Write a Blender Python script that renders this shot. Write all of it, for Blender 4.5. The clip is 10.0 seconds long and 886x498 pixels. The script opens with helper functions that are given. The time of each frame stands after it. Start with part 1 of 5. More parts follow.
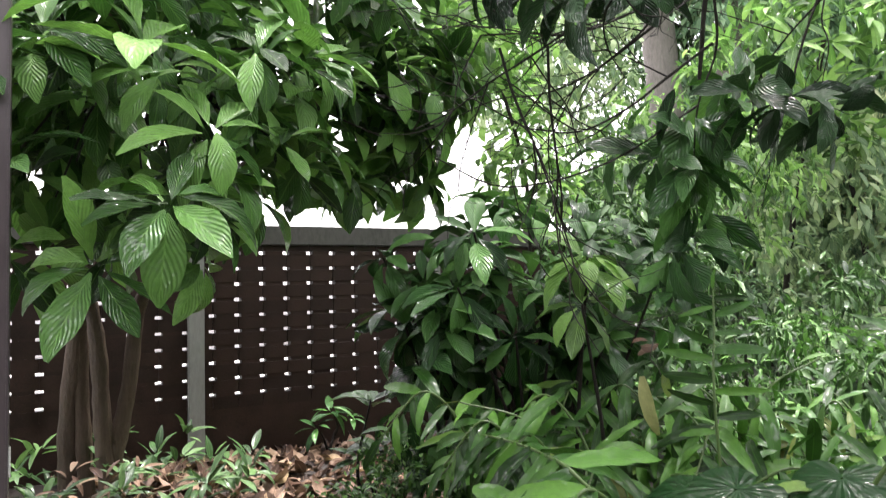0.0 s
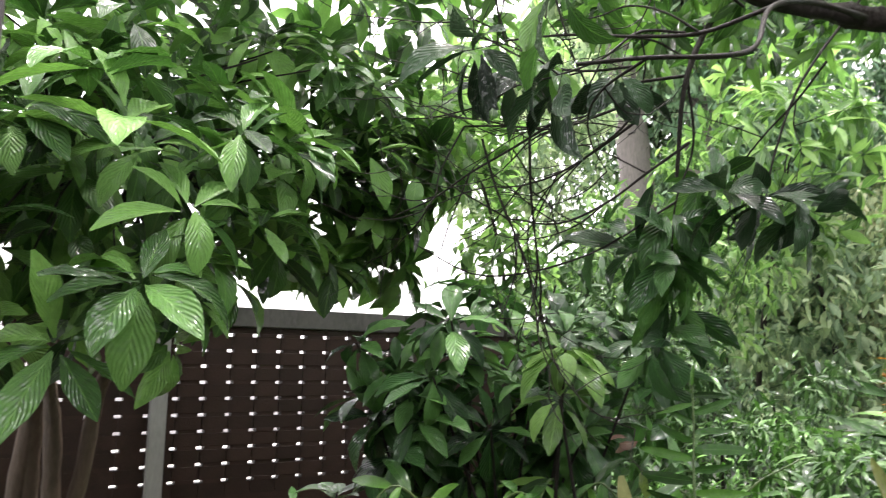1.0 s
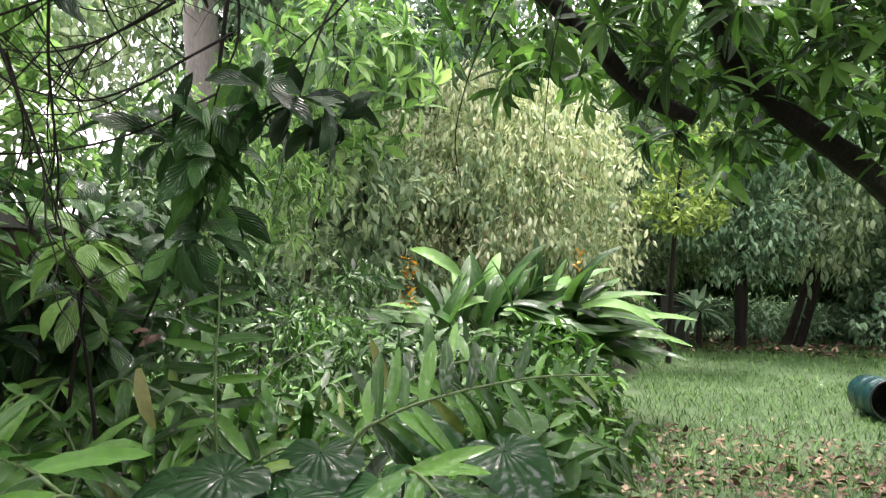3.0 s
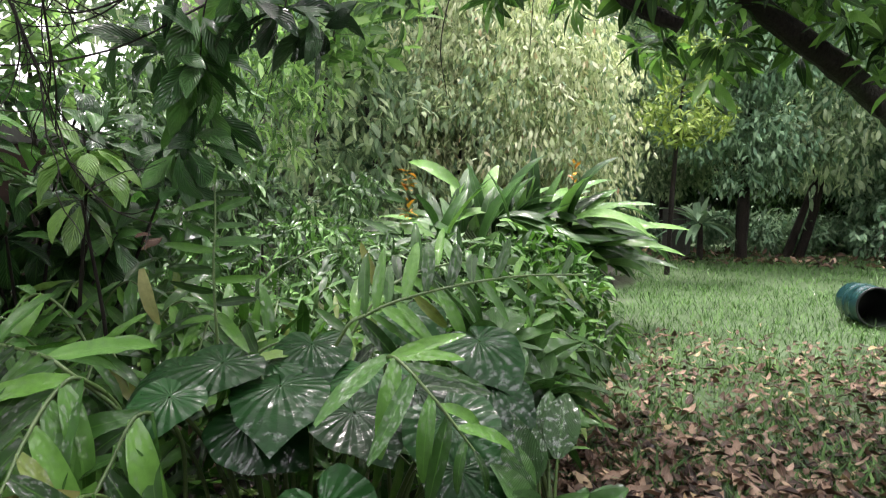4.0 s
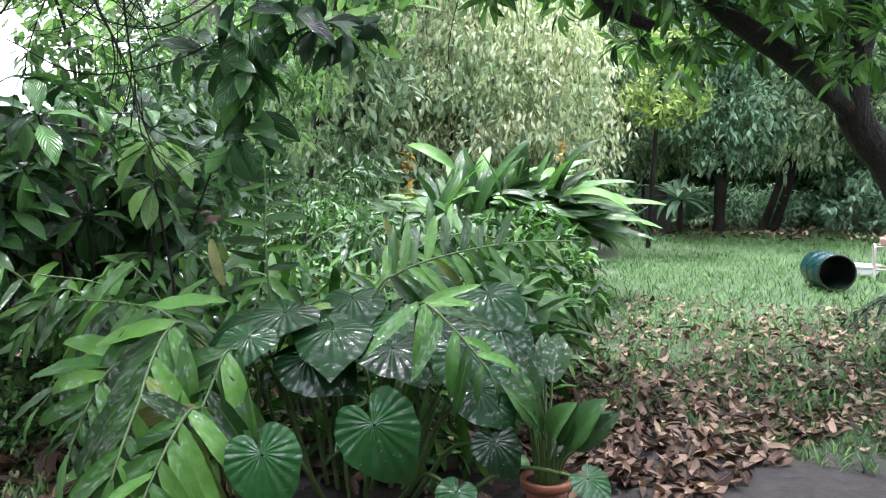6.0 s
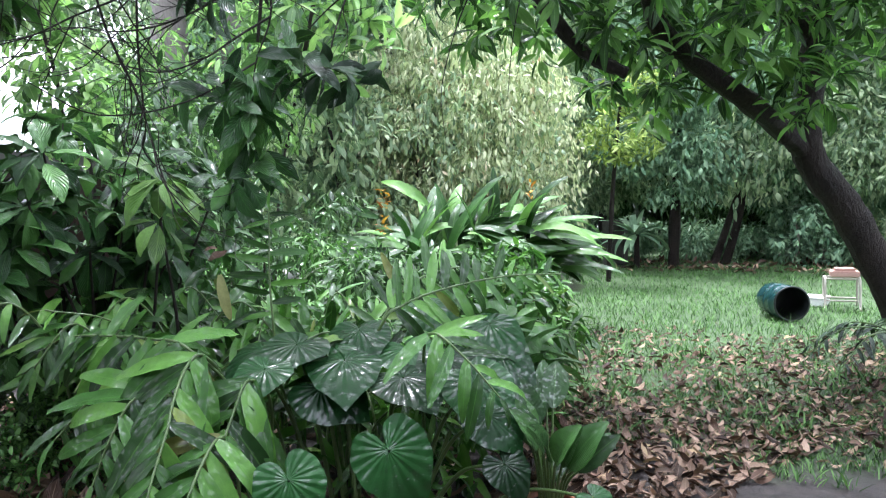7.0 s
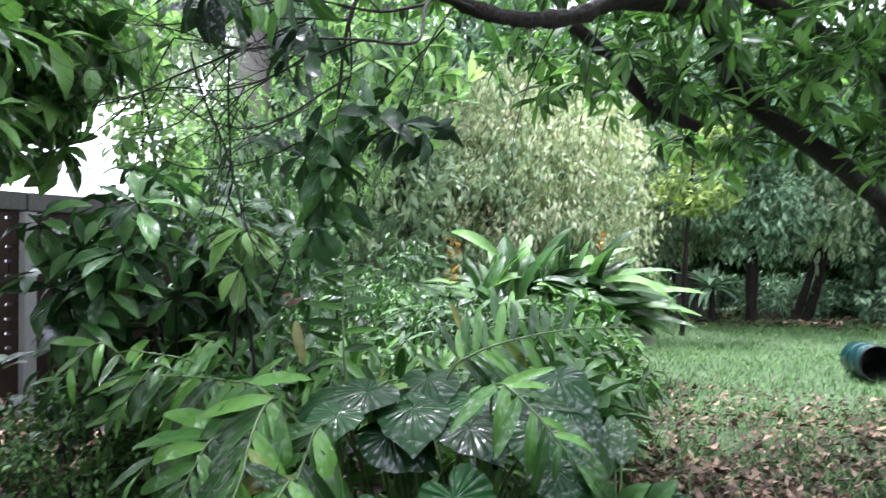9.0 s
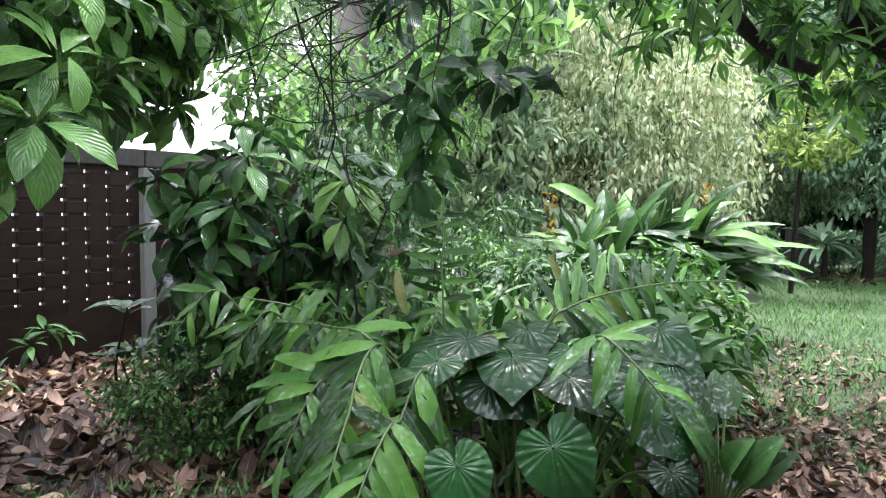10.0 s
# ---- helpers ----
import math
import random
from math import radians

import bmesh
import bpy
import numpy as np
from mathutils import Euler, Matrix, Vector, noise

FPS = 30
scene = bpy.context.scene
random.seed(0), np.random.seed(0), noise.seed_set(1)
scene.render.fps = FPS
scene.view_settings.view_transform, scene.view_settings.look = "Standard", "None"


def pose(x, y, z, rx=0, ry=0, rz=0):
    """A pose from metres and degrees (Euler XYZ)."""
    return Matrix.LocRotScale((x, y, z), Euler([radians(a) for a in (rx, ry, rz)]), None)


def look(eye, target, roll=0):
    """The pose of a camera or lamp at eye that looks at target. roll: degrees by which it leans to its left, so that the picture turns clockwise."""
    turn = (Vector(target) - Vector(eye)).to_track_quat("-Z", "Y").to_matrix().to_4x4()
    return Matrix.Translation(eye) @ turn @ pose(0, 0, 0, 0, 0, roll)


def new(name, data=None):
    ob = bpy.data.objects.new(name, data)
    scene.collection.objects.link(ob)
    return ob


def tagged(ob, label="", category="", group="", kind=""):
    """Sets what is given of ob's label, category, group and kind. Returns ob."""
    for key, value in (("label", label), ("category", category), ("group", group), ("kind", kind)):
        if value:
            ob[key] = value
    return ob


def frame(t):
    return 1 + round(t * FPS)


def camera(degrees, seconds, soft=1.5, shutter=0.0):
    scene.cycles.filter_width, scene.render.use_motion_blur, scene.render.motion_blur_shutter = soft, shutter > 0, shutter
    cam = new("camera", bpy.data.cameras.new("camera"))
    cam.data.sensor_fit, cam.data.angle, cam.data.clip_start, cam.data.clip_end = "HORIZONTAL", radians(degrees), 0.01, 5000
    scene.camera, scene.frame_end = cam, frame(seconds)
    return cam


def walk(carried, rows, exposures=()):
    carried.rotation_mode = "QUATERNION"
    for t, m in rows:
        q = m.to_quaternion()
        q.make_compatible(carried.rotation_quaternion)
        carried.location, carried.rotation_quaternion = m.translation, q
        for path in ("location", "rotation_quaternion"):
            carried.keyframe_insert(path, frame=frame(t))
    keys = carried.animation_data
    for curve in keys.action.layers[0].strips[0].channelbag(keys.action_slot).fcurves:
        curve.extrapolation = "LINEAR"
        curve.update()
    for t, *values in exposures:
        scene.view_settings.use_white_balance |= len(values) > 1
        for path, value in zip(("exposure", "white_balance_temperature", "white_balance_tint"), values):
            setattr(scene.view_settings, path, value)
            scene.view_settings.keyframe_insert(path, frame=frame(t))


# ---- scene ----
cam = camera(61.5, 10.0, soft=1.1, shutter=0.3)
PATH = [
    (0, (0.166, -0.175, 1.446), (1.099, 1.591, 1.552), -1.3),
    (0.5, (0.159, -0.148, 1.46), (1.071, 1.616, 1.704), -0.6),
    (1, (0.166, -0.132, 1.454), (1.151, 1.576, 1.79), 0.3),
    (1.5, (0.212, -0.108, 1.472), (1.52, 1.375, 1.769), 0.2),
    (2, (0.248, -0.132, 1.443), (1.834, 1.066, 1.665), 0.1),
    (2.5, (0.262, -0.18, 1.435), (1.983, 0.827, 1.596), 0.1),
    (3, (0.282, -0.219, 1.423), (2.051, 0.71, 1.5), 0.1),
    (3.2, (0.267, -0.266, 1.409), (2.034, 0.67, 1.445), 0.2),
    (4.5, (0.077, -0.432, 1.374), (1.84, 0.488, 1.157), -0.8),
    (5, (-0.125, -0.516, 1.382), (1.658, 0.365, 1.167), -1.2),
    (5.2, (-0.199, -0.552, 1.385), (1.572, 0.349, 1.161), -1.2),
    (6.3, (-0.537, -0.578, 1.387), (1.236, 0.326, 1.197), -0.8),
    (6.5, (-0.593, -0.534, 1.391), (1.214, 0.306, 1.223), -1.6),
    (7, (-0.712, -0.444, 1.397), (1.118, 0.356, 1.289), -1.0),
    (7.5, (-0.764, -0.455, 1.414), (1.05, 0.389, 1.433), -0.6),
    (8, (-0.775, -0.483, 1.447), (1.036, 0.357, 1.566), -0.5),
    (8.5, (-0.775, -0.484, 1.441), (1.029, 0.37, 1.557), -0.4),
    (9, (-0.779, -0.475, 1.414), (0.972, 0.492, 1.437), -0.1),
    (9.5, (-0.795, -0.451, 1.382), (0.851, 0.684, 1.323), -0.3),
    (10, (-0.807, -0.469, 1.394), (0.805, 0.711, 1.298), -0.1),
]
walk(cam, [(t, look(eye, target, roll)) for t, eye, target, roll in PATH],
     exposures=[(0, 2.42, 6700, 18), (2.5, 2.3, 6800, 20), (3, 2.2, 6800, 20), (4.5, 2.17, 6500, 20), (5.0, 2.40, 6300, 20), (6.5, 2.5, 5850, 19), (8.5, 2.52, 5800, 20), (10, 2.5, 6050, 21)])

# ---- world, sun, exposure ----
world = bpy.data.worlds.new("overcast_sky")
scene.world = world
world.use_nodes = True
wn, wl = world.node_tree.nodes, world.node_tree.links
sky = wn.new("ShaderNodeTexSky")
sky.sky_type, sky.sun_disc = "NISHITA", False
sky.sun_elevation, sky.sun_rotation = radians(74), radians(57)
grey = wn.new("ShaderNodeHueSaturation")
grey.inputs["Saturation"].default_value = 0.12
wl.new(sky.outputs[0], grey.inputs["Color"])
up = wn.new("ShaderNodeSeparateXYZ")
wl.new(wn.new("ShaderNodeTexCoord").outputs["Generated"], up.inputs[0])
lift = wn.new("ShaderNodeMapRange")
lift.inputs["To Min"].default_value, lift.inputs["To Max"].default_value = 0.55, 2.0
wl.new(up.outputs[2], lift.inputs["Value"])
overcast = wn.new("ShaderNodeMixRGB")
overcast.blend_type, overcast.inputs[0].default_value = "MULTIPLY", 1.0
wl.new(grey.outputs[0], overcast.inputs[1])
wl.new(lift.outputs[0], overcast.inputs[2])
wl.new(overcast.outputs[0], wn["Background"].inputs["Color"])
wn["Background"].inputs["Strength"].default_value = 0.15
sun = new("sun", bpy.data.lights.new("sun", "SUN"))
sun.data.energy, sun.data.angle, sun.data.color = 1.5, radians(12), (1.0, 0.97, 0.92)
sun.matrix_world = look((0, 0, 0), (-0.22, -0.14, -0.96))
rng = np.random.default_rng(7)

# ---- materials ----


def shader(name):
    m = bpy.data.materials.new(name)
    m.use_nodes = True
    nt = m.node_tree
    return m, nt, nt.nodes["Principled BSDF"]


def node(nt, kind, **values):
    n = nt.nodes.new(kind)
    for key, value in values.items():
        n.inputs[key].default_value = value
    return n


def maths(nt, op, a, b=None):
    n = nt.nodes.new("ShaderNodeMath")
    n.operation = op
    for i, v in enumerate((a, b)):
        if v is None:
            continue
        if isinstance(v, (int, float)):
            n.inputs[i].default_value = v
        else:
            nt.links.new(v, n.inputs[i])
    return n.outputs[0]


def ramp(nt, source, *stops):
    r = nt.nodes.new("ShaderNodeValToRGB")
    while len(r.color_ramp.elements) < len(stops):
        r.color_ramp.elements.new(0.5)
    for e, (p, c) in zip(r.color_ramp.elements, stops):
        e.position, e.color = p, (*c, 1)
    nt.links.new(source, r.inputs[0])
    return r.outputs[0]


def blend(nt, how, fac, a, b):
    n = nt.nodes.new("ShaderNodeMixRGB")
    n.blend_type = how
    for i, v in enumerate((fac, a, b)):
        if isinstance(v, (int, float)):
            n.inputs[i].default_value = v
        elif isinstance(v, tuple):
            n.inputs[i].default_value = (*v, 1)
        else:
            nt.links.new(v, n.inputs[i])
    return n.outputs[0]


def chance(nt):
    """One random number a leaf, whether it is an object or an island of a mesh."""
    a = nt.nodes.new("ShaderNodeObjectInfo").outputs["Random"]
    b = nt.nodes.new("ShaderNodeNewGeometry").outputs["Random Per Island"]
    return maths(nt, "FRACT", maths(nt, "ADD", a, b))


def leaf_material(name, dark, mid, light, rough=0.3, veins=16.0, slant=0.5, relief=0.3, through_light=0.22, rib=0.35, old=None, beads=0.45, radial=False, wet=1.0, tint=(1.06, 1.0, 1.10), shine=0.16, span=1.0):
    m, nt, p = shader(name)
    luck = chance(nt)
    dark, mid, light = tuple(v * (1 - 0.58 * span) for v in dark), tuple(v * 0.78 for v in mid), tuple(v * (0.8 + 0.2 * span) for v in light)
    c = ramp(nt, luck, (0.0, dark), (0.5, mid), (0.95, light), *(((1.0, old),) if old else ()))
    uv = nt.nodes.new("ShaderNodeUVMap").outputs[0]
    sep = nt.nodes.new("ShaderNodeSeparateXYZ")
    nt.links.new(uv, sep.inputs[0])
    side = maths(nt, "ABSOLUTE", maths(nt, "SUBTRACT", sep.outputs[0], 0.5))
    ph = maths(nt, "SUBTRACT", sep.outputs[1], maths(nt, "MULTIPLY", side, slant))
    if radial:
        ph = maths(nt, "ARCTAN2", maths(nt, "SUBTRACT", sep.outputs[0], 0.5), maths(nt, "ADD", sep.outputs[1], 0.02))
    wave = maths(nt, "SINE", maths(nt, "MULTIPLY", ph, veins * 6.283))
    midrib = maths(nt, "LESS_THAN", side, 0.03)
    where = nt.nodes.new("ShaderNodeTexCoord").outputs["Object"]
    blot = node(nt, "ShaderNodeTexNoise", Scale=9.0, Detail=3.0)
    nt.links.new(where, blot.inputs["Vector"])
    c = blend(nt, "MULTIPLY", 0.55, c, ramp(nt, blot.outputs[0], (0.3, (0.55, 0.6, 0.5)), (0.7, (1.15, 1.1, 1.1))))
    c = blend(nt, "MIX", maths(nt, "MULTIPLY", midrib, rib), c, light)
    c = blend(nt, "MULTIPLY", 0.06 if radial else 0.2, c, ramp(nt, maths(nt, "MULTIPLY", maths(nt, "ADD", wave, 1.0), 0.5), (0.0, (0.6, 0.65, 0.6)), (0.6, (1, 1, 1))))
    c = blend(nt, "MULTIPLY", 1.0, c, tint)
    nt.links.new(c, p.inputs["Base Color"])
    p.inputs["Coat Roughness"].default_value, p.inputs["Coat IOR"].default_value = 0.07, 1.75
    # rain lies on the leaf in patches and beads
    wide = nt.nodes.new("ShaderNodeCombineXYZ")
    nt.links.new(maths(nt, "MULTIPLY", sep.outputs[0], 0.4), wide.inputs[0])
    nt.links.new(sep.outputs[1], wide.inputs[1])
    nt.links.new(maths(nt, "MULTIPLY", luck, 37.0), wide.inputs[2])
    film = node(nt, "ShaderNodeTexNoise", Scale=13.0, Detail=3.0, Roughness=0.6)
    drops = node(nt, "ShaderNodeTexVoronoi", Scale=42.0)
    for n in (film, drops):
        nt.links.new(wide.outputs[0], n.inputs["Vector"])
    nt.links.new(ramp(nt, film.outputs[0], (0.51, (0.05 * wet,) * 3), (0.58, (wet,) * 3)), p.inputs["Coat Weight"])
    if radial:
        nt.links.new(ramp(nt, film.outputs[0], (0.50, (0.03 * wet,) * 3), (0.60, (0.8 * wet,) * 3)), p.inputs["Coat Weight"])
    if radial:
        film.inputs["Scale"].default_value = 16.0
        p.inputs["Coat Roughness"].default_value = 0.14
    b1 = node(nt, "ShaderNodeBump", Strength=relief, Distance=0.01)
    nt.links.new(maths(nt, "ADD", wave, maths(nt, "MULTIPLY", film.outputs[0], 2.0)), b1.inputs["Height"])
    bead = ramp(nt, drops.outputs[0], (0.08, (1, 1, 1)), (0.3, (0, 0, 0)))
    b2 = node(nt, "ShaderNodeBump", Strength=beads, Distance=0.008)
    nt.links.new(bead, b2.inputs["Height"])
    nt.links.new(b1.outputs[0], b2.inputs["Normal"])
    nt.links.new(b1.outputs[0], p.inputs["Normal"])
    nt.links.new(b2.outputs[0], p.inputs["Coat Normal"])
    nt.links.new(ramp(nt, blot.outputs[0], (0.35, (rough * 1.0,) * 3), (0.7, (rough * 2.0,) * 3)), p.inputs["Roughness"])
    p.inputs["IOR"].default_value = 1.45
    p.inputs["Specular IOR Level"].default_value = shine
    tr = nt.nodes.new("ShaderNodeBsdfTranslucent")
    nt.links.new(blend(nt, "MULTIPLY", 1.0, c, (1.35, 1.5, 1.1)), tr.inputs["Color"])
    mix = nt.nodes.new("ShaderNodeMixShader")
    mix.inputs[0].default_value = through_light * 0.65
    nt.links.new(p.outputs[0], mix.inputs[1])
    nt.links.new(tr.outputs[0], mix.inputs[2])
    nt.links.new(mix.outputs[0], nt.nodes["Material Output"].inputs["Surface"])
    return m


def rough_material(name, a, b, scale=6.0, rough=0.8, relief=0.5, stretch=(1, 1, 1), dist=0.02, vary=0.0, metal=0.0, shine=0.5):
    m, nt, p = shader(name)
    where = nt.nodes.new("ShaderNodeTexCoord").outputs["Object"]
    mp = nt.nodes.new("ShaderNodeMapping")
    mp.inputs["Scale"].default_value = stretch
    nt.links.new(where, mp.inputs["Vector"])
    big = node(nt, "ShaderNodeTexNoise", Scale=scale * 0.3, Detail=4.0)
    fine = node(nt, "ShaderNodeTexNoise", Scale=scale * 4, Detail=6.0, Roughness=0.7)
    for n in (big, fine):
        nt.links.new(mp.outputs[0], n.inputs["Vector"])
    c = ramp(nt, maths(nt, "ADD", maths(nt, "MULTIPLY", big.outputs[0], 0.5), maths(nt, "MULTIPLY", fine.outputs[0], 0.5)), (0.35, a), (0.65, b))
    if vary:
        c = blend(nt, "MULTIPLY", vary, c, ramp(nt, chance(nt), (0.0, (0.5, 0.5, 0.5)), (1.0, (1.3, 1.25, 1.2))))
    nt.links.new(c, p.inputs["Base Color"])
    bump = node(nt, "ShaderNodeBump", Strength=relief, Distance=dist)
    nt.links.new(fine.outputs[0], bump.inputs["Height"])
    nt.links.new(bump.outputs[0], p.inputs["Normal"])
    nt.links.new(ramp(nt, big.outputs[0], (0.3, (rough * 0.7,) * 3), (0.7, (min(1, rough * 1.2),) * 3)), p.inputs["Roughness"])
    p.inputs["Metallic"].default_value = metal
    p.inputs["Specular IOR Level"].default_value = shine
    return m


QUILTED = leaf_material("quilted_leaf", (0.036, 0.112, 0.026), (0.080, 0.225, 0.048), (0.210, 0.450, 0.100), 0.30, 9, 0.9, 0.35, rib=0.3)
BUSH = leaf_material("bush_leaf", (0.026, 0.090, 0.028), (0.050, 0.155, 0.040), (0.100, 0.260, 0.060), 0.30, 9, 0.9, 0.35)
GINGER = leaf_material("ginger_leaf", (0.028, 0.100, 0.018), (0.058, 0.190, 0.030), (0.125, 0.315, 0.050), 0.28, 22, 2.2, 0.2, rib=0.25, old=(0.15, 0.17, 0.04))
EAR = leaf_material("ear_leaf", (0.010, 0.052, 0.012), (0.014, 0.070, 0.016), (0.020, 0.092, 0.020), 0.30, 3.2, 1.3, 0.22, 0.15, rib=0.1, radial=True, wet=0.9, beads=0.5)
POTLEAF = leaf_material("broad_leaf", (0.030, 0.095, 0.024), (0.045, 0.130, 0.030), (0.070, 0.175, 0.044), 0.33, 14, 1.5, 0.2)
STRAP = leaf_material("strap_leaf", (0.024, 0.084, 0.018), (0.056, 0.165, 0.034), (0.14, 0.31, 0.07), 0.3, 26, 2.5, 0.15, rib=0.3, wet=0.45)
SMALL = leaf_material("small_leaf", (0.036, 0.120, 0.024), (0.072, 0.205, 0.038), (0.145, 0.335, 0.075), 0.35, 6, 0.6, 0.2)
FRESH = leaf_material("fresh_leaf", (0.14, 0.32, 0.06), (0.17, 0.37, 0.08), (0.22, 0.43, 0.10), 0.3, 9, 0.9, 0.35)
MANGO = leaf_material("hanging_leaf", (0.024, 0.072, 0.020), (0.060, 0.160, 0.034), (0.170, 0.370, 0.075), 0.32, 12, 0.5, 0.3, 0.55)
# the low dark plant's own colour, and painted backlight shade on the hanging whorls
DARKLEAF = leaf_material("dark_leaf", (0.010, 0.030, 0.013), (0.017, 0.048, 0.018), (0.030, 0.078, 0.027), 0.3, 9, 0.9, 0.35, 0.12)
MEDIUM = leaf_material("shrub_leaf", (0.026, 0.076, 0.024), (0.054, 0.138, 0.040), (0.130, 0.255, 0.085), 0.32, 8, 0.6, 0.2, wet=1.0)
YELLOW = leaf_material("yellow_green_leaf", (0.30, 0.42, 0.15), (0.58, 0.68, 0.30), (0.86, 0.90, 0.50), 0.45, 10, 0.6, 0.2, 0.5, old=(0.42, 0.28, 0.12), tint=(1.05, 1.0, 1.4), wet=0.3, span=0.6)
BRIGHT = leaf_material("bright_leaf", (0.10, 0.24, 0.07), (0.19, 0.39, 0.11), (0.33, 0.54, 0.18), 0.32, 10, 0.6, 0.2, 0.6)
LIME = leaf_material("lime_leaf", (0.14, 0.26, 0.05), (0.27, 0.42, 0.09), (0.44, 0.58, 0.15), 0.4, 10, 0.6, 0.2, 0.35, wet=0.4)
# paler, flatter greens: the rain haze over distance is put into these colours
FAR = leaf_material("far_leaf_hazed", (0.18, 0.30, 0.17), (0.33, 0.47, 0.28), (0.56, 0.69, 0.42), 0.5, 8, 0.6, 0.2, 0.6, wet=0.2, shine=0.2, span=0.5)
FARDARK = leaf_material("hedge_leaf_hazed", (0.15, 0.30, 0.17), (0.24, 0.42, 0.24), (0.36, 0.56, 0.32), 0.55, 8, 0.6, 0.2, 0.25, wet=0.1, shine=0.15, span=0.4)
GRASS = leaf_material("grass", (0.036, 0.100, 0.025), (0.076, 0.172, 0.048), (0.150, 0.280, 0.088), 0.5, 1, 0.0, 0.0, 0.3, rib=0.0, beads=0.0, wet=0.15, tint=(1, 1, 1), shine=0.3)
LITTER = leaf_material("fallen_leaf", (0.0410, 0.0230, 0.0164), (0.165, 0.098, 0.068), (0.42, 0.295, 0.215), 0.36, 12, 0.6, 0.35, 0.06, old=(0.55, 0.42, 0.24), tint=(1, 1, 1), wet=0.5)
YELLOWLEAF = leaf_material("withered_leaf", (0.50, 0.50, 0.24), (0.46, 0.46, 0.22), (0.48, 0.47, 0.24), 0.45, 18, 1.5, 0.15, 0.5, tint=(1, 1, 1), wet=0.3, span=0.2)
PETAL = leaf_material("orange_petal", (0.55, 0.20, 0.02), (0.65, 0.28, 0.03), (0.75, 0.42, 0.06), 0.5, 4, 0.2, 0.1, tint=(1, 1, 1))
BARK = rough_material("wet_bark", (0.0050, 0.0038, 0.0032), (0.048, 0.038, 0.031), 13, 0.6, 1.0, (1, 1, 0.5), 0.07, shine=0.2)
PALEBARK = rough_material("pale_bark", (0.085, 0.075, 0.066), (0.20, 0.182, 0.165), 7, 0.7, 0.8, (1, 1, 0.3))
TRUNKBARK = rough_material("brown_bark", (0.0427, 0.0288, 0.0195), (0.1211, 0.0840, 0.0561), 10, 0.6, 0.9, (1, 1, 0.3))
TWIG = rough_material("twig", (0.006, 0.005, 0.004), (0.020, 0.016, 0.012), 20, 0.6, 0.6, shine=0.2)
STEM = rough_material("green_stem", (0.0420, 0.0910, 0.0210), (0.1050, 0.1680, 0.0490), 30, 0.35, 0.2)
BRICK = rough_material("brown_brick", (0.0136, 0.0080, 0.0059), (0.0324, 0.0188, 0.0137), 22, 0.6, 0.5, dist=0.006, vary=0.5, shine=0.2)
MORTAR = rough_material("mortar", (0.0153, 0.0098, 0.0075), (0.0358, 0.0227, 0.0168), 25, 0.8, 0.5, dist=0.006)
CONCRETE = rough_material("weathered_concrete", (0.022, 0.022, 0.019), (0.075, 0.073, 0.064), 8, 0.65, 0.5, (1, 1, 0.4), 0.006)
POSTPAINT = rough_material("grey_post", (0.1690, 0.1755, 0.1625), (0.2600, 0.2665, 0.2503), 9, 0.6, 0.3, (1, 1, 0.3), 0.004)
PALEPAVE = rough_material("pale_paving", (0.22, 0.215, 0.20), (0.38, 0.37, 0.34), 4, 0.7, 0.3)
PORCH = rough_material("porch_paint", (0.0525, 0.0406, 0.0434), (0.0910, 0.0735, 0.0770), 14, 0.45, 0.3, (1, 1, 0.2), 0.004)
TERRACOTTA = rough_material("terracotta", (0.2240, 0.0800, 0.0400), (0.3600, 0.1440, 0.0720), 14, 0.7, 0.4, dist=0.004)
BINPLASTIC = rough_material("teal_plastic", (0.0045, 0.0292, 0.0315), (0.0135, 0.0562, 0.0585), 5, 0.3, 0.15, dist=0.003)
BINDARK = rough_material("black_plastic", (0.006, 0.008, 0.009), (0.014, 0.018, 0.018), 5, 0.4, 0.1, dist=0.003)
PALEWOOD = rough_material("bleached_wood", (0.3360, 0.2800, 0.2240), (0.5280, 0.4640, 0.3920), 12, 0.6, 0.4, (1, 0.2, 1), 0.004)
WHITEPAINT = rough_material("white_plastic", (0.62, 0.62, 0.60), (0.80, 0.80, 0.78), 6, 0.4, 0.1, dist=0.003)
PINKTILE = rough_material("pink_terracotta", (0.30, 0.17, 0.14), (0.44, 0.28, 0.23), 9, 0.7, 0.3, dist=0.004)
CREAM = rough_material("chipped_cream_paint", (0.30, 0.27, 0.22), (0.48, 0.45, 0.39), 16, 0.5, 0.2, dist=0.002)
RENDERWALL = rough_material("shade_wall_render", (0.10, 0.085, 0.075), (0.17, 0.15, 0.13), 3, 0.8, 0.3)


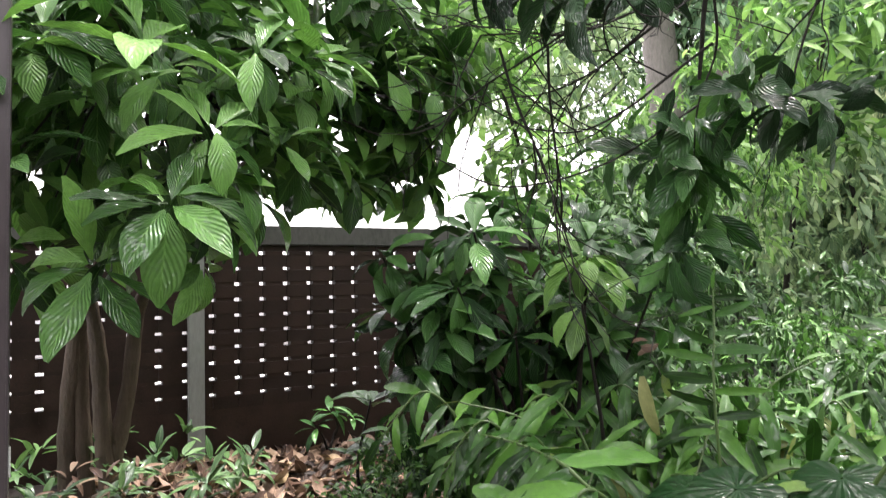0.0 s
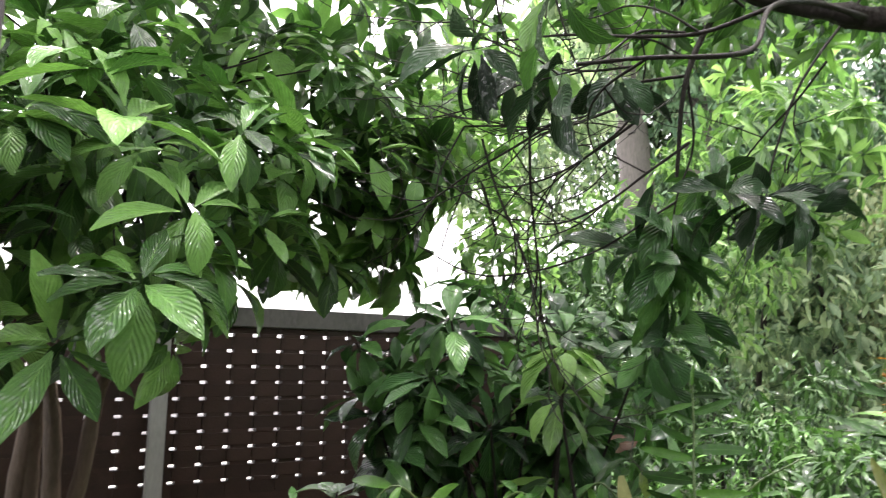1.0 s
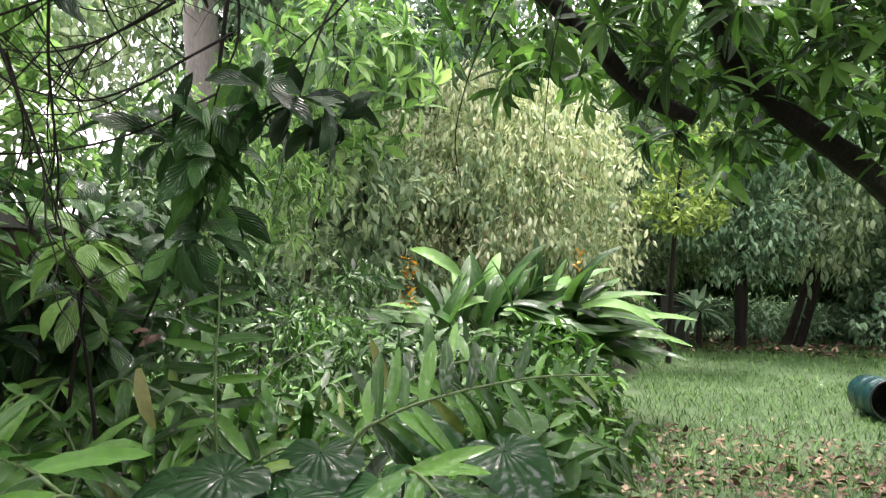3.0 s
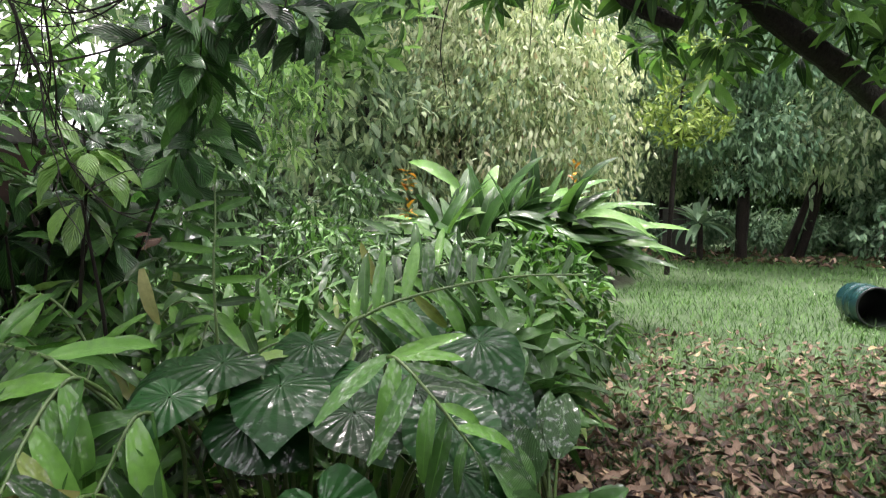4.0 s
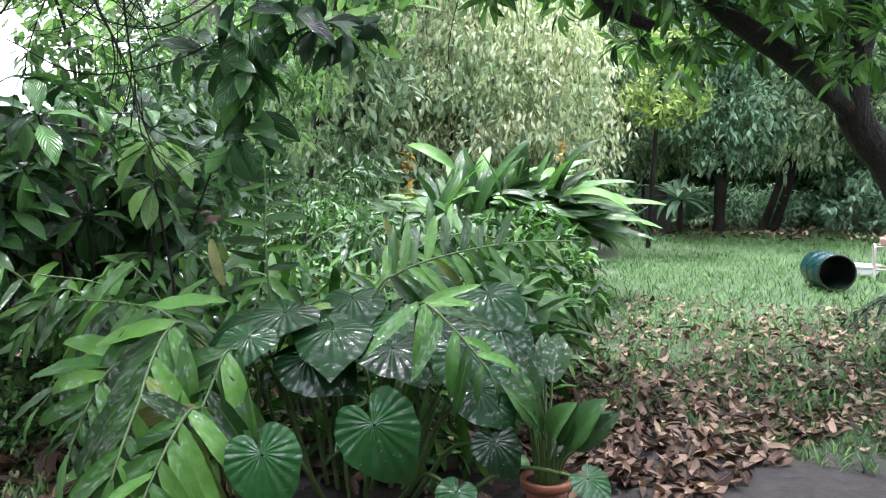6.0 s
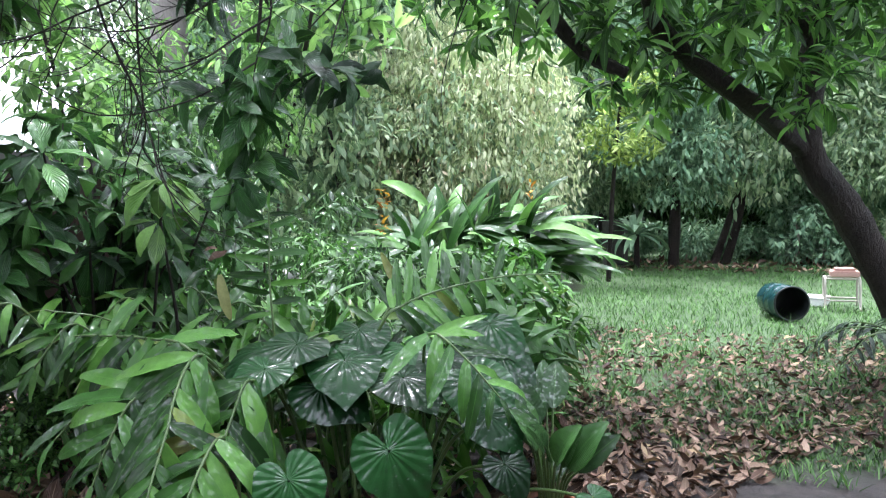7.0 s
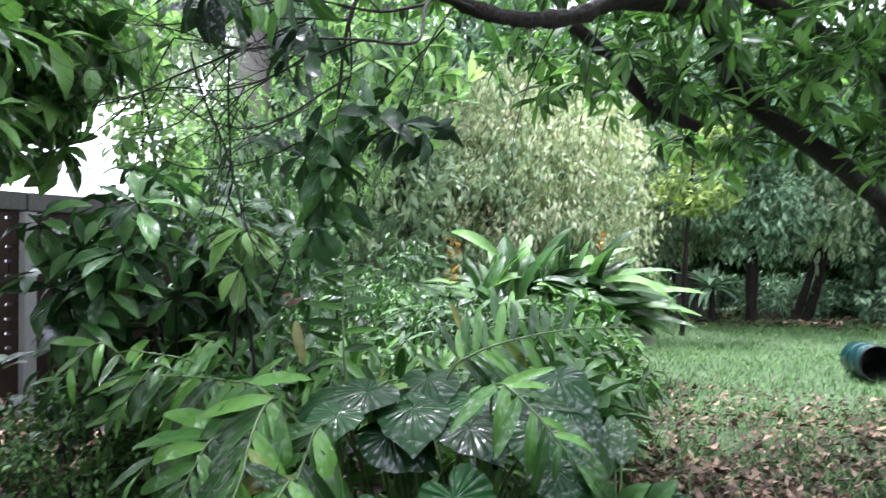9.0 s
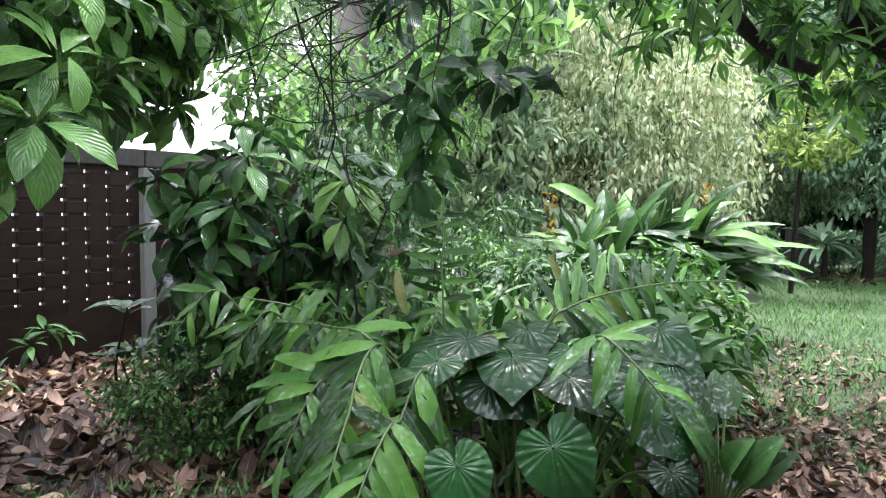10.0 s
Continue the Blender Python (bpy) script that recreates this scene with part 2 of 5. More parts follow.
def ground_material():
    """Wet soil with fallen-leaf crumbs, and turf where the lawn lies."""
    m, nt, p = shader("garden_ground")
    pos = nt.nodes.new("ShaderNodeNewGeometry").outputs["Position"]
    sep = nt.nodes.new("ShaderNodeSeparateXYZ")
    nt.links.new(pos, sep.inputs[0])
    n1 = node(nt, "ShaderNodeTexNoise", Scale=0.9, Detail=5.0)
    n2 = node(nt, "ShaderNodeTexNoise", Scale=14.0, Detail=6.0, Roughness=0.7)
    n3 = node(nt, "ShaderNodeTexVoronoi", Scale=26.0)
    for n in (n1, n2, n3):
        nt.links.new(pos, n.inputs["Vector"])
    edge = maths(nt, "SUBTRACT", maths(nt, "ADD", maths(nt, "MULTIPLY", sep.outputs[0], 0.23), 0.3), sep.outputs[1])
    near = maths(nt, "SUBTRACT", sep.outputs[0], 3.5)
    lawn = maths(nt, "MINIMUM", edge, near)
    lawn = maths(nt, "ADD", lawn, maths(nt, "MULTIPLY", maths(nt, "SUBTRACT", n1.outputs[0], 0.5), 1.6))
    mask = ramp(nt, lawn, (0.0, (0, 0, 0)), (0.5, (1, 1, 1)))
    soil = ramp(nt, n2.outputs[0], (0.3, (0.010, 0.008, 0.007)), (0.6, (0.032, 0.025, 0.022)), (0.8, (0.07, 0.05, 0.04)))
    turf = ramp(nt, n2.outputs[0], (0.3, (0.018, 0.038, 0.010)), (0.55, (0.040, 0.09, 0.020)), (0.8, (0.075, 0.14, 0.035)))
    turf = blend(nt, "MIX", maths(nt, "MULTIPLY", maths(nt, "LESS_THAN", n3.outputs[0], 0.16), 0.35), turf, (0.22, 0.15, 0.09))
    nt.links.new(blend(nt, "MIX", mask, soil, turf), p.inputs["Base Color"])
    bump = node(nt, "ShaderNodeBump", Strength=0.8, Distance=0.03)
    nt.links.new(n2.outputs[0], bump.inputs["Height"])
    nt.links.new(bump.outputs[0], p.inputs["Normal"])
    nt.links.new(ramp(nt, n1.outputs[0], (0.35, (0.4,) * 3), (0.65, (0.75,) * 3)), p.inputs["Roughness"])
    return m


GROUND = ground_material()

# ---- mesh helpers ----


def make_mesh(name, verts, quads, mat, uv=None, smooth=True):
    """A mesh of quads from arrays."""
    verts, quads = np.asarray(verts, np.float32), np.asarray(quads, np.int32)
    me = bpy.data.meshes.new(name)
    me.vertices.add(len(verts))
    me.vertices.foreach_set("co", verts.ravel())
    me.loops.add(quads.size)
    me.loops.foreach_set("vertex_index", quads.ravel())
    me.polygons.add(len(quads))
    me.polygons.foreach_set("loop_start", np.arange(0, quads.size, 4, dtype=np.int32))
    me.polygons.foreach_set("use_smooth", np.full(len(quads), smooth))
    if uv is not None:
        layer = me.uv_layers.new(name="UVMap")
        layer.data.foreach_set("uv", np.asarray(uv, np.float32)[quads.ravel()].ravel())
    me.materials.append(mat)
    me.update(calc_edges=True)
    me.validate()
    return me


def root(name, at, label, category, group="", kind=""):
    ob = new(name)
    ob.location = at
    ob.empty_display_size = 0.1
    return tagged(ob, label, category, group, kind)


def base_of(ob):
    at = np.zeros(3)
    while ob is not None:
        at += np.array(ob.location)
        ob = ob.parent
    return at


def hang(name, me, parent=None, label="", kind="", m=None):
    ob = new(name, me)
    if parent is not None:
        ob.parent = parent
    if m is not None:
        ob.matrix_basis = m
    return tagged(ob, label, kind=kind)


def part_arrays(name, verts, quads, mat, parent, label="", kind="", uv=None, smooth=True):
    """World coordinates in, one mesh under the parent out."""
    return hang(name, make_mesh(name, np.asarray(verts) - base_of(parent), quads, mat, uv, smooth), parent, label, kind)


def part(name, bm, mat, parent=None, label="", smooth=False, bevel=0.0, at=None):
    if bevel:
        bmesh.ops.bevel(bm, geom=bm.edges[:], offset=bevel, segments=2, affect="EDGES")
    me = bpy.data.meshes.new(name)
    bm.to_mesh(me)
    bm.free()
    for f in me.polygons:
        f.use_smooth = smooth
    me.materials.append(mat)
    ob = hang(name, me, parent, label)
    if at is not None:
        ob.location = at
    return ob


def box_bm(x0, x1, y0, y1, z0, z1):
    bm = bmesh.new()
    bmesh.ops.create_cube(bm, size=1, matrix=Matrix.Translation(((x0 + x1) / 2, (y0 + y1) / 2, (z0 + z1) / 2)) @ Matrix.Diagonal((x1 - x0, y1 - y0, z1 - z0, 1)))
    return bm


def leaf_shape(nl, nw, width, swell=0.9, tip=0.9, fold=0.25, droop=0.6, ripple=0.0, curl=0.0):
    """A leaf one long along +y: rows nl, columns nw, folded along the midrib and bent down to its tip."""
    s = np.linspace(0, 1, nl + 1)
    w = width * np.sin(np.pi * np.clip(s, 0.02, 0.985) ** swell) ** tip + 0.004
    bend = -droop * s ** 1.3
    y = np.concatenate([[0], np.cumsum(np.cos((bend[1:] + bend[:-1]) / 2))]) / nl
    z = np.concatenate([[0], np.cumsum(np.sin((bend[1:] + bend[:-1]) / 2))]) / nl
    c = np.linspace(-1, 1, nw + 1) if nw > 1 else np.array([-1.0, 1.0])
    S, C = np.meshgrid(np.arange(nl + 1), c, indexing="ij")
    X = C * w[S] / 2
    Y = y[S]
    Z = z[S] + np.abs(C) * w[S] * 0.5 * fold + ripple * np.sin(s[S] * 19 + C * 2) * np.abs(C) + curl * X
    V = np.stack([X, Y, Z], -1).reshape(-1, 3)
    UV = np.stack([(C + 1) / 2, s[S]], -1).reshape(-1, 2)
    k = len(c)
    i = (np.arange(nl)[:, None] * k + np.arange(k - 1)[None]).ravel()
    return V, np.stack([i, i + 1, i + k + 1, i + k], -1), UV


def heart_shape(spin, dome=0.22, dip=0.35):
    """A heart-shaped blade about one long, its stalk at the origin, its tip along +y, ribs running out to the edge."""
    bend = np.radians([0, 12, 30, 50, 75, 105, 135, 155, 169, 180])
    reach = np.array([0.68, 0.60, 0.525, 0.475, 0.445, 0.43, 0.42, 0.37, 0.25, 0.07])
    th = np.linspace(-np.pi, np.pi, 37)
    R = np.interp(np.abs(th), bend, reach) * (1 + 0.02 * np.sin(th * 9 + spin))
    f = np.array([0.03, 0.28, 0.55, 0.8, 1.0])
    X, Y = f[:, None] * R * np.sin(th), f[:, None] * R * np.cos(th)
    rr = np.hypot(X, Y)
    Z = -dome * rr ** 2 - dip * np.clip(Y, 0, 1) ** 2.2 + 0.005 * np.cos(th * 10)[None] * np.sin(np.pi * f)[:, None] + 0.02 * np.sin(th * 4 + spin) * f[:, None] ** 3
    V = np.stack([X, Y, Z], -1).reshape(-1, 3)
    i, j = np.meshgrid(np.arange(4), np.arange(36), indexing="ij")
    k = (i * 37 + j).ravel()
    return V, np.stack([k, k + 37, k + 38, k + 1], -1), np.stack([0.5 + X.ravel(), Y.ravel()], -1)


def unit(v):
    v = np.asarray(v, float)
    return v / np.maximum(np.linalg.norm(v, axis=-1, keepdims=True), 1e-9)


def bases(D, U, S):
    """Rotation-scale matrices whose y goes along D and whose z leans to U."""
    D = unit(D)
    X = unit(np.cross(D, U))
    Z = np.cross(X, D)
    return np.stack([X, D, Z], -1) * np.asarray(S)[:, None, None]


def scatter(shapes, P, D, U, S):
    """Many leaves of a few shapes as the arrays of one mesh."""
    P, B = np.asarray(P), bases(D, U, S)
    pick = rng.integers(0, len(shapes), len(P))
    vs, qs, us, n = [], [], [], 0
    for k, (V, Q, T) in enumerate(shapes):
        at = np.flatnonzero(pick == k)
        if len(at) == 0:
            continue
        W = np.einsum("kij,vj->kvi", B[at], V) + P[at][:, None]
        vs.append(W.reshape(-1, 3))
        qs.append((Q[None] + n + (np.arange(len(at)) * len(V))[:, None, None]).reshape(-1, 4))
        us.append(np.tile(T, (len(at), 1)))
        n += W.shape[0] * W.shape[1]
    return np.concatenate(vs), np.concatenate(qs), np.concatenate(us)


def leaf_stuff(name, shapes, leaves, mat, parent, label=""):
    P, D, U, S = leaves
    v, q, u = scatter(shapes, P, D, U, S)
    return part_arrays(name, v, q, mat, parent, label, "stuff", u)


def leaf_parts(name, meshes, leaves, parent, label=""):
    """Each leaf an object of its own on a shared mesh."""
    P, D, U, S = leaves
    B, o = bases(D, U, S), base_of(parent)
    made = []
    for k in range(len(P)):
        m = Matrix(B[k].tolist()).to_4x4()
        m.translation = Vector((np.asarray(P[k]) - o).tolist())
        made.append(hang(name, meshes[rng.integers(0, len(meshes))], parent, label, m=m))
    return made


def meshes_of(name, shapes, mat):
    return [make_mesh(name, v, q, mat, u) for v, q, u in shapes]


def join(*sets):
    return tuple(np.concatenate([np.asarray(s[i]) for s in sets]) for i in range(4))


def whorl(centre, axis, n, length, spread=(55, 105), stalk=0.03, vary=0.25):
    """Leaves round the end of a twig: places, directions, upsides, lengths."""
    axis = unit(axis)
    a = unit(np.cross(axis, [0.31, 0.52, 0.79]))
    b = np.cross(axis, a)
    ph = np.arange(n) * 2.4 + rng.uniform(0, 6.3)
    th = np.radians(rng.uniform(spread[0], spread[1], n))
    out = np.cos(ph)[:, None] * a + np.sin(ph)[:, None] * b
    D = np.cos(th)[:, None] * axis + np.sin(th)[:, None] * out
    P = np.asarray(centre) + stalk * out + axis * rng.uniform(-0.05, 0.02, n)[:, None]
    U = axis * 0.6 + np.array([0, 0, 0.8]) + rng.normal(0, 0.15, (n, 3))
    return P, D, U, length * rng.uniform(1 - vary, 1 + vary, n)


def inside(centre, radii, n, shell=0.55):
    """Points in an ellipsoid, thicker towards its skin."""
    d = unit(rng.normal(size=(n, 3)))
    r = rng.uniform(shell ** 3, 1, n) ** (1 / 3)
    return np.asarray(centre) + d * r[:, None] * np.asarray(radii), d


def whorls_in(centre, radii, n, per, length, up=0.5, shell=0.5, spread=(55, 105), floor_z=None):
    C, d = inside(centre, radii, n, shell)
    if floor_z is not None:
        C[:, 2] = np.maximum(C[:, 2], floor_z + rng.uniform(0, 0.2, n))
    return join(*[whorl(c, o * (1 - up) + np.array([0, 0, up]) + rng.normal(0, 0.2, 3), per + int(rng.integers(-2, 2)), length * rng.uniform(0.75, 1.15), spread) for c, o in zip(C, d)])


def loose_in(centre, radii, n, length, droop=0.4, shell=0.3, vary=0.35):
    """Single leaves all through a crown."""
    P, d = inside(centre, radii, n, shell)
    D = unit(d * 0.6 + rng.normal(0, 0.6, (n, 3)) + np.array([0, 0, -droop]))
    U = np.array([0, 0, 1.0]) + rng.normal(0, 0.35, (n, 3))
    return P, D, U, length * rng.uniform(1 - vary, 1 + vary, n)


def clumped_in(centre, radii, clumps, per, size, length, droop=0.4, shell=0.4):
    """Leaves gathered in clumps, so that the crown has gaps and an uneven outline."""
    C, _ = inside(centre, radii, clumps, shell)
    return join(*[loose_in(c, np.array([1, 1, 0.75]) * size * rng.uniform(0.6, 1.3), per, length, droop, 0.2) for c in C])


def glide(points, n=10):
    """A smooth line through the points."""
    p = np.asarray(points, float)
    p = np.concatenate([[2 * p[0] - p[1]], p, [2 * p[-1] - p[-2]]])
    out = []
    for i in range(1, len(p) - 2):
        t = np.linspace(0, 1, n, endpoint=False)[:, None]
        a, b, c, d = p[i - 1:i + 3]
        out.append(0.5 * (2 * b + (c - a) * t + (2 * a - 5 * b + 4 * c - d) * t ** 2 + (3 * b - a - 3 * c + d) * t ** 3))
    return np.concatenate(out + [p[-2:-1]])


def tube(points, r0, r1, sides=8, n=8, knobs=0.0):
    """A tapered limb along a line, as arrays."""
    c = glide(points, n)
    k = len(c)
    tan = unit(np.gradient(c, axis=0))
    a = unit(np.cross(tan, [0.23, 0.31, 0.92] if abs(tan[0][2]) < 0.9 else [1, 0.2, 0]))
    b = np.cross(tan, a)
    r = np.linspace(r0, r1, k) * (1 + knobs * rng.normal(0, 1, k))
    ph = np.arange(sides) * 2 * np.pi / sides
    ring = np.cos(ph)[None, :, None] * a[:, None] + np.sin(ph)[None, :, None] * b[:, None]
    lump = 1 + knobs * rng.normal(0, 0.6, (k, sides))
    V = (c[:, None] + ring * (r[:, None] * lump)[..., None]).reshape(-1, 3)
    i, j = np.meshgrid(np.arange(k - 1), np.arange(sides), indexing="ij")
    q = np.stack([i * sides + j, i * sides + (j + 1) % sides, (i + 1) * sides + (j + 1) % sides, (i + 1) * sides + j], -1).reshape(-1, 4)
    return V, q


def limb(name, points, r0, r1, mat, parent, label="", sides=8, n=8, knobs=0.0):
    v, q = tube(points, r0, r1, sides, n, knobs)
    return part_arrays(name, v, q, mat, parent, label)


def many_tubes(name, lines, mat, parent, label="", sides=5, n=5):
    vs, qs, k = [], [], 0
    for pts, r0, r1 in lines:
        v, q = tube(pts, r0, r1, sides, n, 0.05)
        vs.append(v), qs.append(q + k)
        k += len(v)
    return part_arrays(name, np.concatenate(vs), np.concatenate(qs), mat, parent, label, "stuff")


# leaf shapes: quilted oblong, slender, broad, small and far ones
OBLONG = [leaf_shape(8, 4, w, 1.2, 0.85, f, d, 0.014) for w, f, d in ((0.38, 0.35, 0.8), (0.42, 0.2, 1.1), (0.35, 0.45, 0.5), (0.40, 0.3, 1.4), (0.38, 0.25, 0.2))]
OBLONG_LOW = [leaf_shape(5, 2, w, 1.2, 0.85, f, d) for w, f, d in ((0.38, 0.3, 0.8), (0.42, 0.2, 1.2), (0.35, 0.4, 0.5))]
LANCE = [leaf_shape(8, 2, w, 0.8, 0.55, 0.3, d, 0.012) for w, d in ((0.19, 0.5), (0.205, 0.8), (0.17, 0.3), (0.19, 1.1))]
DROOPY = [leaf_shape(5, 2, w, 0.85, 0.85, 0.3, d) for w, d in ((0.27, 0.5), (0.24, 0.9), (0.30, 0.3))]
STRAPS = [leaf_shape(10, 2, w, 0.8, 0.65, 0.35, d, 0.004) for w, d in ((0.18, 0.8), (0.20, 1.1), (0.155, 0.45), (0.17, 1.5))]
BROAD = [leaf_shape(9, 4, w, 0.8, 0.75, 0.35, d, 0.008) for w, d in ((0.46, 0.5), (0.5, 0.8), (0.42, 0.25))]
HEARTS = [heart_shape(*v) for v in ((0.0, 0.15, 0.25), (1.7, 0.28, 0.4), (3.9, 0.22, 0.5))]
SMALLS = [leaf_shape(3, 2, 0.5, 0.9, 0.8, 0.2, d) for d in (0.3, 0.8)]
FARS = [leaf_shape(3, 1, w, 0.9, 0.8, 0.0, d) for w, d in ((0.34, 0.4), (0.42, 0.9), (0.28, 0.7))]
FARTHEST = [leaf_shape(2, 1, w, 0.9, 0.8, 0.0, d) for w, d in ((0.34, 0.4), (0.42, 0.9))]
DRY = [leaf_shape(5, 2, w, 0.85, 0.75, f, d, 0.03, c) for w, f, d, c in ((0.46, 0.6, 0.8, 0.2), (0.5, -0.5, -0.7, -0.2), (0.42, 0.9, 0.3, 0.1), (0.48, -0.2, 1.2, 0.3), (0.45, 0.3, -1.0, 0.0))]
BLADES = [leaf_shape(3, 1, w, 0.55, 0.6, 0.0, d) for w, d in ((0.09, 0.6), (0.07, 1.1), (0.10, 0.3))]

# ---- ground and fence ----


def ground_sheet():
    xs = np.concatenate([[-400, -120, -40, -12], np.linspace(-4, 9, 66), [10, 12, 15, 20, 30, 60, 150, 400]])
    ys = np.concatenate([[-400, -120, -40, -12], np.linspace(-4, 9, 66), [10, 12, 15, 20, 30, 60, 150, 400]])
    X, Y = np.meshgrid(xs, ys, indexing="ij")
    Z = np.array([[0.05 * noise.noise((x * 0.9, y * 0.9, 0)) + 0.02 * noise.noise((x * 4, y * 4, 3)) if abs(x) < 40 and abs(y) < 40 else 0.0 for y in ys] for x in xs]) - 0.02
    k = len(ys)
    i = (np.arange(len(xs) - 1)[:, None] * k + np.arange(k - 1)[None]).ravel()
    ob = hang("ground", make_mesh("ground", np.stack([X, Y, Z], -1).reshape(-1, 3), np.stack([i, i + k, i + k + 1, i + 1], -1), GROUND))
    return tagged(ob, "wet dark soil and green lawn with fallen leaves", "ground", kind="structure")


ground = ground_sheet()
paving = part("pavement", box_bm(-40, 60, 6.9, 19, -0.1, 0.035), PALEPAVE)
tagged(paving, "pale concrete paving beyond the garden wall", "pavement", kind="structure")

FY, COL, ROW, COL0, TOPROW = 6.585, 0.221, 0.1375, 2.083, 1.802


def box_arrays(x0, x1, y0, y1, z0, z1):
    v = np.array([(x, y, z) for x in (x0, x1) for y in (y0, y1) for z in (z0, z1)], float)
    return v, np.array([(0, 1, 3, 2), (4, 6, 7, 5), (0, 4, 5, 1), (2, 3, 7, 6), (0, 2, 6, 4), (1, 5, 7, 3)])


def boxes(name, items, mat, parent, kind=""):
    vs, qs = [], []
    for k, it in enumerate(items):
        v, q = box_arrays(*it)
        vs.append(v), qs.append(q + 8 * k)
    return part_arrays(name, np.concatenate(vs), np.concatenate(qs), mat, parent, "", kind, smooth=False)


wall = root("wall_north", (2.4, FY, 0), "dark brown pierced brick garden wall with concrete coping", "garden wall", kind="structure")
POSTS = (-1.02, 1.275, 3.57, 5.86)


def chamfer_box(sx, sy, sz, b):
    bm = box_bm(-sx / 2, sx / 2, -sy / 2, sy / 2, -sz / 2, sz / 2)
    bmesh.ops.bevel(bm, geom=bm.edges[:], offset=b, segments=1, affect="EDGES")
    me = bpy.data.meshes.new("brick")
    bm.to_mesh(me)
    bm.free()
    me.materials.append(BRICK)
    return me


for x in POSTS:
    part("post", box_bm(-0.065, 0.065, -0.09, 0.06, 0, 1.88), POSTPAINT, wall, "pale grey concrete post", bevel=0.008, at=(x - 2.4, -0.045, -0.02))
for a, b in zip(POSTS[:-1], POSTS[1:]):
    part("coping", box_bm(a - 2.4 + 0.004, b - 2.4 - 0.004, -0.075, 0.075, 1.872, 2.05), CONCRETE, wall, "stained concrete beam", bevel=0.01)

# ---- the mixed border: trees, shrubs, gingers ----

# quilted-leaf tree by the wall
tree = root("quilted_leaf_tree", (0.4, 5.5, 0), "evergreen tree with large glossy quilted leaves before the wall", "tree")
limb("trunk", [(0.30, 5.62, -0.05), (0.29, 5.6, 0.6), (0.36, 5.35, 1.5), (0.42, 4.7, 2.3), (0.5, 4.2, 3.2)], 0.085, 0.04, TRUNKBARK, tree, "brown trunk", 10, 8, 0.05)
limb("trunk", [(0.40, 5.58, -0.05), (0.36, 5.55, 0.7), (0.32, 5.35, 1.5), (0.1, 4.7, 2.4), (-0.2, 4.2, 3.2)], 0.065, 0.03, TRUNKBARK, tree, "", 9, 8, 0.05)
limb("trunk", [(0.55, 5.38, -0.05), (0.49, 5.38, 0.5), (0.44, 5.3, 1.2), (0.3, 5.0, 1.9), (0.4, 4.3, 2.6)], 0.07, 0.03, TRUNKBARK, tree, "", 9, 8, 0.05)
limb("trunk", [(0.55, 5.40, 0.3), (0.64, 5.36, 0.8), (0.74, 5.2, 1.5), (1.1, 4.4, 2.1), (1.5, 3.7, 2.5)], 0.062, 0.025, TRUNKBARK, tree, "", 9, 8, 0.05)
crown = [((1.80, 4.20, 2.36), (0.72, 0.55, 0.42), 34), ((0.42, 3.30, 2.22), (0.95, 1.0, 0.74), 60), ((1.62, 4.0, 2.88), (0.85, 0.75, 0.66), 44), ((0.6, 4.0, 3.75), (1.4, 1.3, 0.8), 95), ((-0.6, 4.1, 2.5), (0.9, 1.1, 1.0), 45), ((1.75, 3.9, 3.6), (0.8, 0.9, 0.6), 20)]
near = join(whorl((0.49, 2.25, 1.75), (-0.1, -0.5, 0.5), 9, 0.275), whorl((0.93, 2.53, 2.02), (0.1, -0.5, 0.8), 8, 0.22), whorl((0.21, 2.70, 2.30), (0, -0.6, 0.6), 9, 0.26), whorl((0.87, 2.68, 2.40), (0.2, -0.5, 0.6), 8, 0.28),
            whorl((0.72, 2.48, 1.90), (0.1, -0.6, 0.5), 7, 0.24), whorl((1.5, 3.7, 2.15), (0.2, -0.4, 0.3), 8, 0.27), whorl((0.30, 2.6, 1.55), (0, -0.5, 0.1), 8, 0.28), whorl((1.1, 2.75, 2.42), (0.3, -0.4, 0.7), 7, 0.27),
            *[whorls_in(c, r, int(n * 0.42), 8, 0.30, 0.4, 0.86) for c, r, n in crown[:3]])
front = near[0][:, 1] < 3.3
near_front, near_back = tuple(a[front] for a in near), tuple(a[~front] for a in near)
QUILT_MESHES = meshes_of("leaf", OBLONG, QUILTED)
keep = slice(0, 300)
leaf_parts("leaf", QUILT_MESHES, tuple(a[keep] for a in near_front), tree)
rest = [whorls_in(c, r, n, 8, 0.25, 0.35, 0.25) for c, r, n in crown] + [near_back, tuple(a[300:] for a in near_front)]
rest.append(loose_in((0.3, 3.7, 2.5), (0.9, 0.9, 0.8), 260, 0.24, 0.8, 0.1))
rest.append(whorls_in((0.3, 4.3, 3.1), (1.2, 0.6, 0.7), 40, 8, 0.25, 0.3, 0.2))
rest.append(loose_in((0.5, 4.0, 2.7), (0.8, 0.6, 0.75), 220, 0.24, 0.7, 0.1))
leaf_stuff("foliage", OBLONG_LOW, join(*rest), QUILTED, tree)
crownC, crownD = inside((0.7, 3.5, 2.5), (1.1, 0.9, 0.8), 34, 0.6)
many_tubes("twig_tangle", [([np.array((0.5, 4.2, 2.4)) * 0.6 + c * 0.4, (c + np.array((0.5, 4.0, 2.6))) / 2 + (0, 0, 0.1), c], 0.012, 0.004) for c in crownC], TWIG, tree)

